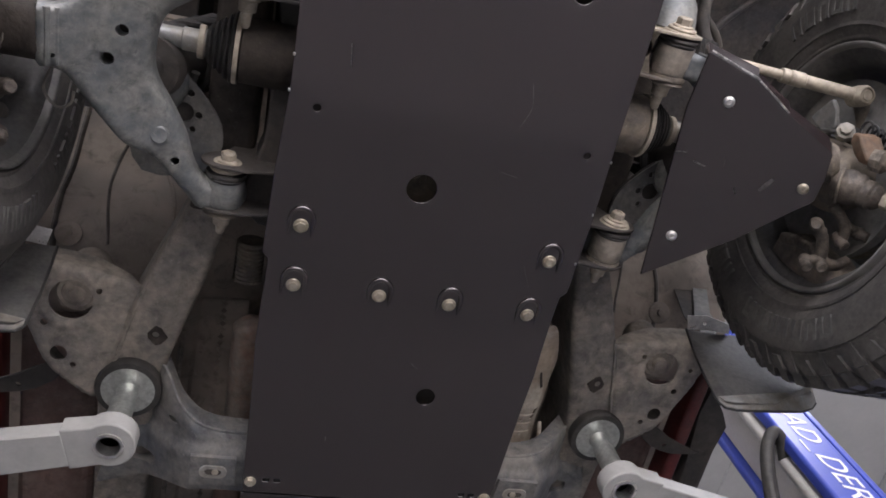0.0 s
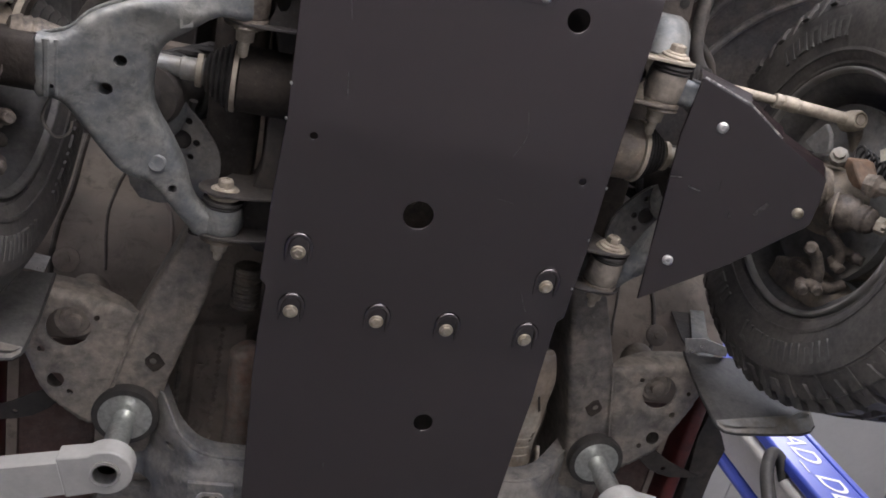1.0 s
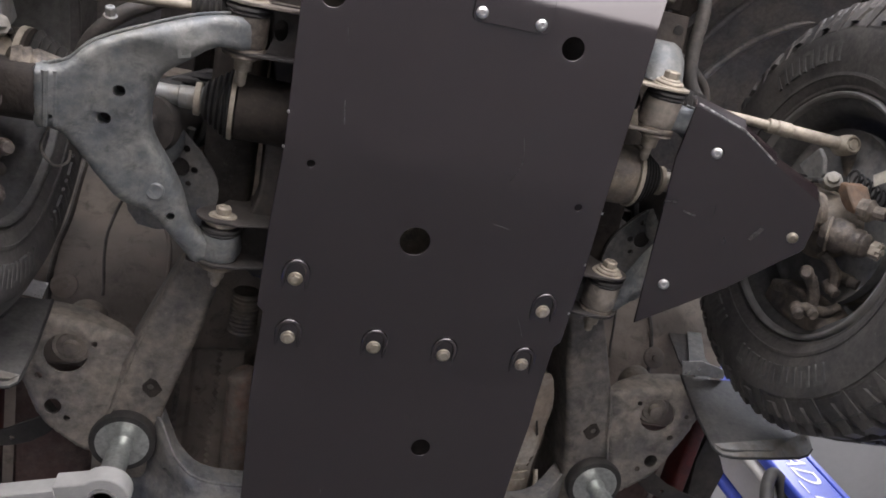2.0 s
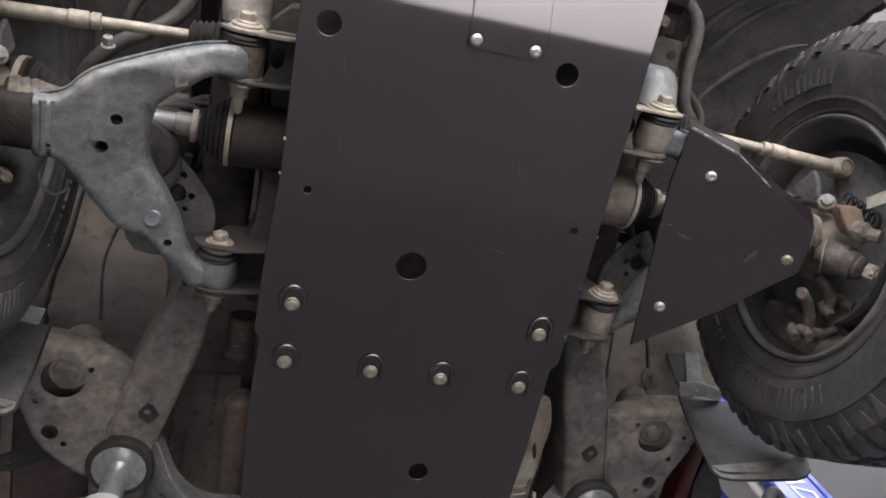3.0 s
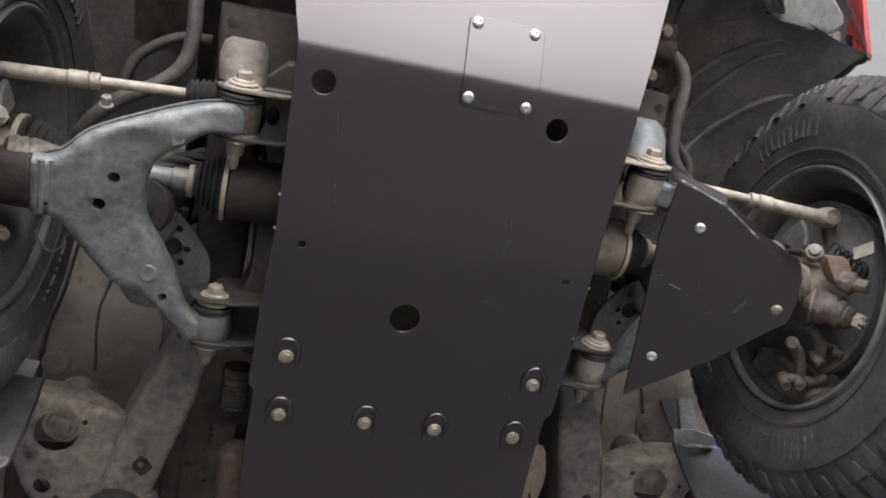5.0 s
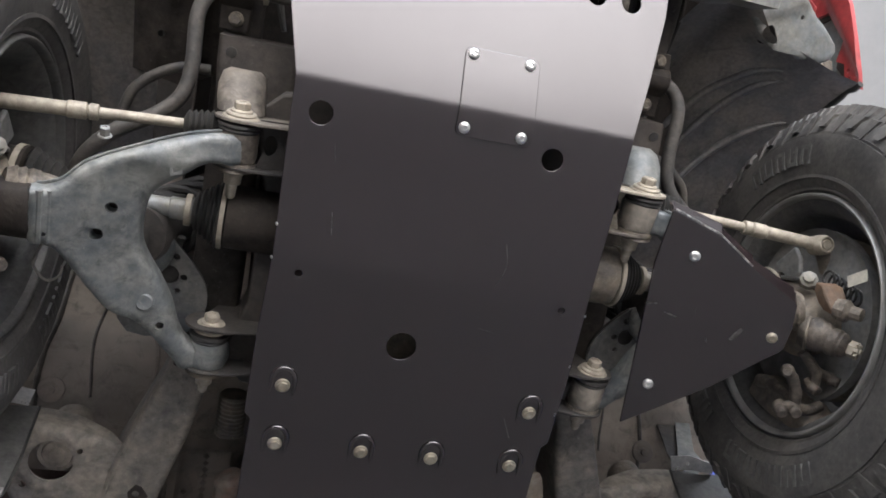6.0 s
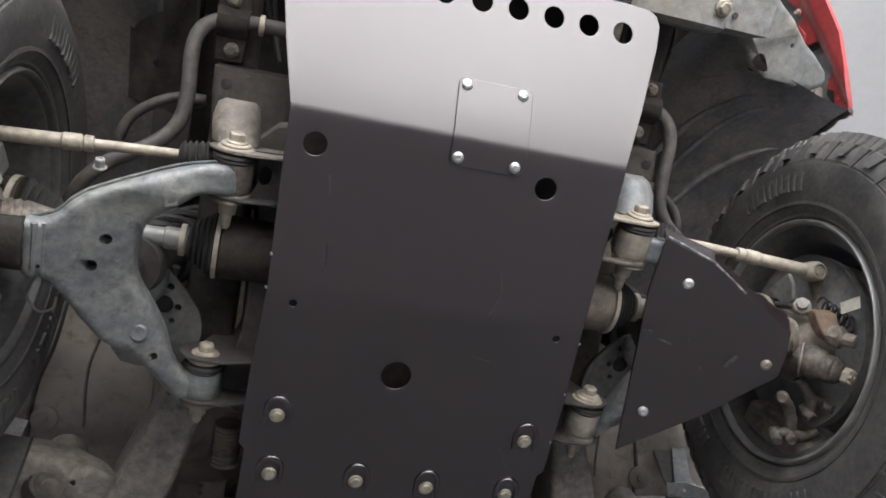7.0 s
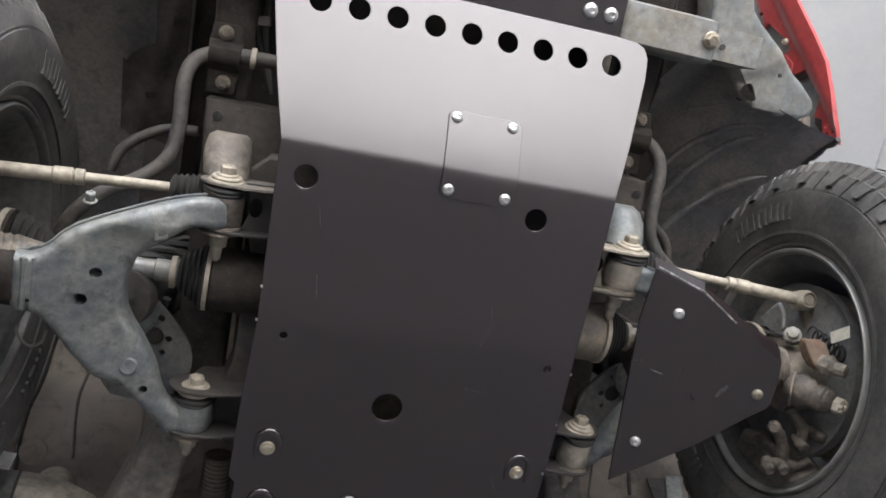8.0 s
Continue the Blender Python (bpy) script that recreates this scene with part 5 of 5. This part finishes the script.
for s in (-1, 1):
    part("splash_panel", sheet(splash, [ring(0.625, -0.50, 0.008, 10)], lambda u, v, w: (s * u, v, 2.43 + (0.006 * math.sin(v * 130) if v < -0.6 else 0.0) + w), 0.004, grid=0.012), SPLASH, car, "dark ribbed splash panel", 0.0008, soft=60)
    part("brake_pipe", tube(smooth_loop([(s * 0.574, -0.366, 2.22), (s * 0.559, -0.406, 2.22), (s * 0.523, -0.439, 2.22), (s * 0.48, -0.46, 2.22), (s * 0.43, -0.464, 2.22)], 4, False), 0.010, 10), BARGREY, car, "curved grey pipe")
    part("cable_clip", sheet([(0.327, -0.679), (0.367, -0.673), (0.366, -0.690), (0.33, -0.698)], [], flat(2.19, s), 0.012), BARGREY, car, "small grey cable clip", 0.003)
    for k in (0, 1):
        part("cable", tube(smooth_loop([(s * (0.335 + 0.018 * k), -0.80, 2.20), (s * (0.337 + 0.018 * k), -0.69, 2.20), (s * (0.325 + 0.006 * k), -0.62, 2.21), (s * 0.31, -0.56, 2.20)], 4, False), 0.005, 8), RUBBER, car, "dark cable")
# red wing edge and bumper structure
wing = [(-1.083, 2.769), (-1.019, 2.708), (-0.945, 2.632), (-0.957, 2.612), (-0.92, 2.529), (-0.891, 2.484), (-0.876, 2.512), (-0.849, 2.482), (-0.832, 2.439), (-0.844, 2.407), (-0.797, 2.335), (-0.783, 2.306), (-0.759, 2.319), (-0.738, 2.322), (-0.735, 2.292), (-0.705, 2.277), (-0.691, 2.285), (-0.687, 2.218), (-0.717, 2.222), (-0.788, 2.258), (-0.861, 2.316), (-0.925, 2.390), (-0.994, 2.478), (-1.06, 2.56), (-1.13, 2.66)]


def wing_x(u, v):
    """The wing's inner skin: a soft fold along the outer edge and a pressed bead."""
    along = (v - 2.218) * 0.62 + (u + 0.687) * 0.78
    fold = 0.018 * max(0.0, min(1.0, (along + 0.035) / 0.03))
    return 0.874 + fold + 0.004 * math.exp(-((along - 0.055) / 0.008) ** 2) + 0.004 * noise.noise(Vector((u * 7, v * 7, 6)))


for s in (-1, 1):
    edge = part("front_wing", sheet(wing, [ring(-0.706, 2.262, 0.0055, 10), ring(-0.722, 2.272, 0.0055, 10), ring(-0.712, 2.243, 0.004, 10), ring(-0.98, 2.66, 0.008, 10)], lambda u, v, w: (s * (wing_x(u, v) + w), u, v), 0.010, grid=0.012), RED, car, "bare red front wing edge without its bumper", soft=45)
    part("wing_tab", sheet([(-0.870, 2.506), (-0.845, 2.478), (-0.826, 2.440), (-0.835, 2.415), (-0.852, 2.418), (-0.872, 2.456)], [ring(-0.848, 2.452, 0.006, 10), ring(-0.838, 2.436, 0.004, 10)], lambda u, v, w: (s * (0.862 + w), u, v), 0.004), RED, edge, "small drilled red tab", 0.0008)
    put("bolt", bolt_small, facing((s * 0.874, -0.905, 2.49), (-s, 0, -0.3)), edge, "small dusty bolt")
    part("wing_backing", sheet([(-0.70, 2.30), (-0.69, 2.40), (-0.80, 2.60), (-0.93, 2.74), (-1.05, 2.78), (-1.05, 2.62), (-0.93, 2.45), (-0.80, 2.32)], [], lambda u, v, w: (s * (0.912 + w), u, v), 0.003, grid=0.03), SUPPORT, edge, "grey inner panel behind the wing's edge")
    # two dark sheets painted as the shade in the wing's gaps
    part("wing_shade", sheet([(-0.885, 2.50), (-0.85, 2.50), (-0.82, 2.44), (-0.84, 2.39), (-0.87, 2.43)], [], lambda u, v, w: (s * (0.906 + w), u, v), 0.003), DARK, edge, "dark sheet for the shade behind the tab", 0.001)
    part("wing_shade", sheet([(-0.79, 2.33), (-0.76, 2.345), (-0.725, 2.335), (-0.70, 2.29), (-0.74, 2.27)], [], lambda u, v, w: (s * (0.906 + w), u, v), 0.003), DARK, edge, "dark sheet for the shade at the wing's foot", 0.001)
    clip = part("wing_clip", sheet([(-0.737, 2.30), (-0.71, 2.285), (-0.69, 2.29), (-0.70, 2.325), (-0.728, 2.33)], [], lambda u, v, w: (s * (0.845 + w), u, v), 0.022), CAST, edge, "dusty clip at the wing's foot", 0.003)
    for q in range(3):
        part("clip_rib", tube([(s * 0.842, -0.730 + 0.012 * q, 2.318 - 0.004 * q), (s * 0.842, -0.722 + 0.012 * q, 2.294 - 0.002 * q)], 0.0028, 6), ROD, clip)
    core = [(0.533, -0.815), (0.575, -0.795), (0.597, -0.780), (0.613, -0.768), (0.630, -0.750), (0.649, -0.735), (0.668, -0.726), (0.69, -0.722), (0.725, -0.724), (0.735, -0.718), (0.765, -0.723), (0.79, -0.718), (0.812, -0.731), (0.820, -0.750), (0.815, -0.764), (0.782, -0.790), (0.752, -0.808), (0.728, -0.828), (0.702, -0.850), (0.668, -0.872), (0.640, -0.890), (0.616, -0.912), (0.60, -0.955), (0.512, -0.955)]

    def core_z(u, v):
        ledge = 0.006 * max(0.0, min(1.0, (v + 0.80 + 0.5 * (u - 0.66)) / 0.012))
        return 2.215 + ledge + 0.05 * (u - 0.66) + rolled((u, v), core, 0.007) + 0.003 * noise.noise(Vector((u * 16, v * 16, 8)))

    panel = part("radiator_support", sheet(core, [smooth_loop([(0.655, -0.771), (0.670, -0.752), (0.674, -0.739), (0.660, -0.737), (0.646, -0.741), (0.634, -0.754), (0.640, -0.766)], 3), ring(0.60, -0.842, 0.004, 8), ring(0.634, -0.84, 0.005, 8), ring(0.715, -0.80, 0.005, 8)], lambda u, v, w: (s * u, v, core_z(u, v) + w), 0.004, grid=0.010), SUPPORT, car, "dusty galvanised front support panel with pressed ledges", soft=50)
    # added dark sheet, so that the panel's hole looks shaded
    part("support_hole_shade", sheet([(0.61, -0.83), (0.74, -0.83), (0.74, -0.74), (0.66, -0.735), (0.62, -0.76)], [], flat(2.262, s), 0.003), HORN, car, "added dark sheet for the shade in the support's opening")
    part("apron_panel", sheet([(0.44, -1.5), (0.875, -1.5), (0.875, -0.60), (0.46, -0.60)], [], lambda u, v, w: (s * u, v, 2.725 + w), 0.004, grid=0.1), DARK, car, "dark apron behind the front support")
    part("support_upright", loft([rail_loop(y, x0, x1, z, z + 0.1, s, 0.01) for y, x0, x1, z in ((-0.84, 0.55, 0.625, 2.22), (-0.92, 0.555, 0.625, 2.26), (-1.05, 0.56, 0.625, 2.36))]), GALV, car, "grey folded support upright", soft=50)
    beam = part("bumper_beam", loft([rail_loop(y, 0.283 + d, 0.485 - d, z, 2.19, s, 0.019) for y, z, d in ((-0.86, 2.10, 0.006), (-0.855, 2.085, 0.0), (-0.786, 2.08, 0.0), (-0.778, 2.09, 0.006))]), GALV, car, "dirty galvanised bumper beam end", soft=50)
    part("beam_tail", loft([rail_loop(y, 0.47, 0.585, z, 2.2, s, 0.01) for y, z in ((-0.85, 2.10), (-0.79, 2.097))]), GALV, beam, soft=50)
    put("bolt", bolt_big, facing((s * 0.465, -0.82, 2.08), (0, 0, -1), 15), beam, "yellow zinc bolt head")
    # dark disc on the solid beam, painted as a shaded hole
    part("beam_hole_shade", lathe([(0.006, 0), (0.006, 0.002)], (s * 0.50, -0.815, 2.0965), (0, 0, -1), 10), DARK, beam)
strip = part("mounting_bar", block((-0.28, -0.87, 2.062), (0.28, -0.775, 2.072)), COATED, car, "black steel bar carrying the skid plate", 0.002)
for s in (-1, 1):
    for bx in (0.214, 0.253):
        put("bolt", button_bolt(0.0135, SILVER), facing((s * bx, -0.820, 2.062), (0, 0, -1)), strip, "bright button-head bolt")

# ---- exhaust and shields ----
heat = [(0.302, 0.20), (0.33, 0.195), (0.361, 0.26), (0.366, 0.336), (0.355, 0.40), (0.357, 0.485), (0.325, 0.535), (0.27, 0.535), (0.26, 0.25)]
hs = part("heat_shield", sheet(smooth_loop(heat, 3), [ring(0.315, 0.43, 0.003, 8), ring(0.318, 0.462, 0.003, 8), [(0.338, 0.40), (0.345, 0.40), (0.343, 0.43), (0.336, 0.43)]], lambda u, v, w: (u, v, 2.03 + 2.2 * max(0, u - 0.31) ** 2 * 5 + 0.004 * math.sin(v * 60) + w), 0.003, grid=0.015), SHIELD, car, "pale dented heat shield beside the gearbox", 0.0008, soft=60)
for q in range(3):
    y = 0.415 + 0.022 * q
    part("pressed_rib", tube([(x, y + 0.01 * (x - 0.30), 2.029 + 11 * max(0, x - 0.31) ** 2) for x in (0.285, 0.30, 0.315, 0.33, 0.343)], [0.001, 0.003, 0.003, 0.003, 0.001], 6), SHIELD, hs)
# dark strip laid on the shield as the shade of a crease
part("shield_fold_shade", sheet([(0.318, 0.285), (0.323, 0.288), (0.343, 0.345), (0.338, 0.347)], [], lambda u, v, w: (u, v, 2.028 + 11 * max(0, u - 0.31) ** 2 + w), 0.003), HORN, hs, "dark strip for the shade in the shield's crease")
part("shield_hook", tube(smooth_loop([(0.33, 0.49, 2.03), (0.355, 0.485, 2.02), (0.365, 0.47, 2.03), (0.365, 0.44, 2.05)], 4, False), 0.005, 8), SHIELD, hs)
pipe = part("exhaust_pipe", tube(smooth_loop([(-0.285, 0.315, 2.13), (-0.279, 0.34, 2.13), (-0.276, 0.42, 2.13), (-0.272, 0.6, 2.13), (-0.27, 1.2, 2.13), (-0.27, 2.4, 2.15)], 4, False), [0.012, 0.022, 0.027] + [0.033] * 18, 14), EXHAUST, car, "brown rusty exhaust box along the gearbox", soft=60)
flex = []
for k in range(10):
    flex += [(0.026, 0.009 * k), (0.029, 0.009 * k + 0.004)]
part("flex_sleeve", lathe(flex, (-0.297, 0.14, 2.13), (0, 1, 0)), CAST, pipe, "dark braided flexible sleeve", soft=25)
part("tunnel_panel", sheet([(-0.455, 0.33), (-0.285, 0.31), (-0.28, 1.6), (-0.455, 1.6)], [ring(-0.372, 0.42, 0.007, 10), ring(-0.372, 0.455, 0.004, 8), ring(-0.39, 0.62, 0.006, 10)], lambda u, v, w: (u, v, 2.200 + 0.010 * (1 if -0.385 < u < -0.335 else 0) + 0.003 * noise.noise(Vector((u * 11, v * 7, 9))) + w), 0.004, grid=0.008), BROWN, car, "dusty brown floor tunnel panel with a pressed channel", soft=40)
part("fuel_line", tube([(-0.412, 0.40, 2.20), (-0.415, 0.6, 2.20), (-0.42, 1.5, 2.21)], 0.006, 8), FRAME, car)

# ---- lift ----
def lift_arm(s):
    eye = Vector((0.503, 0.457, 0)) if s > 0 else Vector((-0.489, 0.449, 0))
    turn = Matrix.Translation((eye.x, eye.y, 0)) @ Matrix.Rotation(math.atan2(0.25, 1) if s > 0 else math.pi - math.atan2(0.25, 1), 4, "Z")
    base = new("lift_arm")
    base.matrix_basis = Matrix.Translation((s * 1.60, 0.72, 1.88))
    WHERE[base.name] = base.matrix_basis.copy()
    tagged(base, "pale grey enamelled lift arm with a steel pad under the chassis", "lift arm", "lift arms")

    def local(u, v, w):
        return turn @ Vector((u, v, 1.862 + w))

    nose = [(0.075, 0.042)] + [(0.0 + 0.046 * math.cos(radians(a)), 0.046 * math.sin(radians(a))) for a in range(60, 301, 15)] + [(0.075, -0.042)]
    part("arm_head", sheet(nose, [ring(0, 0, 0.0235, 28)], local, 0.040), LIFTGREY, base, "", 0.003)
    part("arm_beam", sheet([(0.072, 0.033), (0.072, -0.036), (1.1, -0.06), (1.1, 0.06)], [], lambda u, v, w: local(u, v, w - 0.0025 * (u > 0.5)), 0.037), LIFTGREY, base, "", 0.003)
    part("top_slide", sheet([(0.095, 0.026), (0.095, -0.028), (1.0, -0.045), (1.0, 0.045)], [], lambda u, v, w: local(u, v, w + 0.0365), 0.010), LIFTGREY, base, "", 0.002)
    part("socket_ring", lathe([(0.0235, 0.0), (0.026, 0.0), (0.026, -0.003), (0.0205, -0.003), (0.0205, 0.03), (0.0235, 0.03)], (eye.x, eye.y, 1.862), (0, 0, 1), 32, closed=True), SILVER, base, "bright steel socket ring")
    part("socket_plug", lathe([(0.0205, 0.0), (0.0205, 0.01)], (eye.x, eye.y, 1.885), (0, 0, 1), 24), DARK, base)
    part("pad_post", lathe([(0.0225, 1.885), (0.0225, 1.992), (0.0200, 1.996), (0.0190, 2.003), (0.0190, 2.020), (0.022, 2.027)], (eye.x, eye.y, 0), (0, 0, 1), 28), TURNED, base, "turned steel extension post")
    part("pad_plate", lathe([(0.02, 2.026), (0.050, 2.029), (0.051, 2.032), (0.051, 2.036), (0.02, 2.037)], (eye.x, eye.y, 0), (0, 0, 1), 36), TURNED, base, "round steel pad plate")
    part("rubber_pad", lathe([(0.053, 2.030), (0.061, 2.031), (0.063, 2.036), (0.063, 2.052), (0.060, 2.057), (0.02, 2.058)], (eye.x, eye.y, 0), (0, 0, 1), 36), RUBBER, base, "black rubber pad ring")


lift_arm(-1)
lift_arm(1)


def lift_column(s):
    col = new("lift_column")
    col.matrix_basis = Matrix.Translation((s * 1.72, 1.05, 0))
    WHERE[col.name] = col.matrix_basis.copy()
    tagged(col, "blue enamelled lift column with white lettering and grey guides", "lift column", "lift columns")

    def bar(name, x0, y0, x1, y1, mat, bevel, label=""):
        x0, x1 = sorted((s * x0, s * x1))
        return part(name, block((x0, y0, 0.0), (x1, y1, 3.9)), mat, col, label, bevel)

    bar("front_channel", 1.585, 0.87, 1.77, 0.918, BLUE, 0.012)
    bar("back_channel", 1.60, 1.13, 1.77, 1.16, BLUE, 0.012)
    bar("web", 1.772, 0.87, 1.80, 1.16, BLUE, 0.006)
    bar("inner_web", 1.64, 0.922, 1.765, 1.126, LIFTPALE, 0.003, "grey inner guide face")
    part("guide_tube", lathe([(0.026, 0.0), (0.026, 3.9)], (s * 1.605, 0.952, 0), (0, 0, 1), 24), LIFTPALE, col, "round guide tube, its highlight put into a pale colour")
    part("hose", tube(smooth_loop([(s * 1.46, 1.06, 2.40), (s * 1.475, 0.98, 2.56), (s * 1.50, 0.91, 2.68), (s * 1.545, 0.87, 2.745), (s * 1.585, 0.89, 2.74), (s * 1.60, 0.95, 2.70)], 5, False), 0.022, 12), RUBBER, col, "black hose loop")
    part("hose", tube(smooth_loop([(s * 1.49, 1.10, 2.40), (s * 1.505, 1.0, 2.58), (s * 1.53, 0.935, 2.70), (s * 1.57, 0.90, 2.775), (s * 1.60, 0.92, 2.78), (s * 1.62, 0.97, 2.74)], 5, False), 0.02, 12), RUBBER, col, "black hose loop")
    x0, x1 = sorted((s * 1.50, s * 1.70))
    part("carriage", block((x0, 0.66, 1.850), (x1, 0.95, 1.8595)), LIFTGREY, col, "grey steel carriage plate under the lift arm", 0.002)
    return col


column = lift_column(1)
lift_column(-1)


def lettering(text, m, size, mat, owner):
    curve = bpy.data.curves.new("lettering", "FONT")
    curve.body, curve.size, curve.shear, curve.extrude = text, size, 0.25, 0.0008
    ob = bpy.data.objects.new("lettering", curve)
    scene.collection.objects.link(ob)
    bpy.context.view_layer.update()
    mesh = bpy.data.meshes.new_from_object(ob.evaluated_get(bpy.context.evaluated_depsgraph_get()))
    bpy.data.objects.remove(ob)
    mesh.materials.clear()
    mesh.materials.append(mat)
    mesh.name = "lettering"
    return put("lettering", mesh, m, owner, "white slanted letters")


turn_text = Matrix(((0, 1, 0, 0), (0, 0, -1, 0), (-1, 0, 0, 0), (0, 0, 0, 1)))
lettering("AD_DER", Matrix.Translation((1.648, 0.8685, 2.890)) @ turn_text, 0.125, WHITE, column)
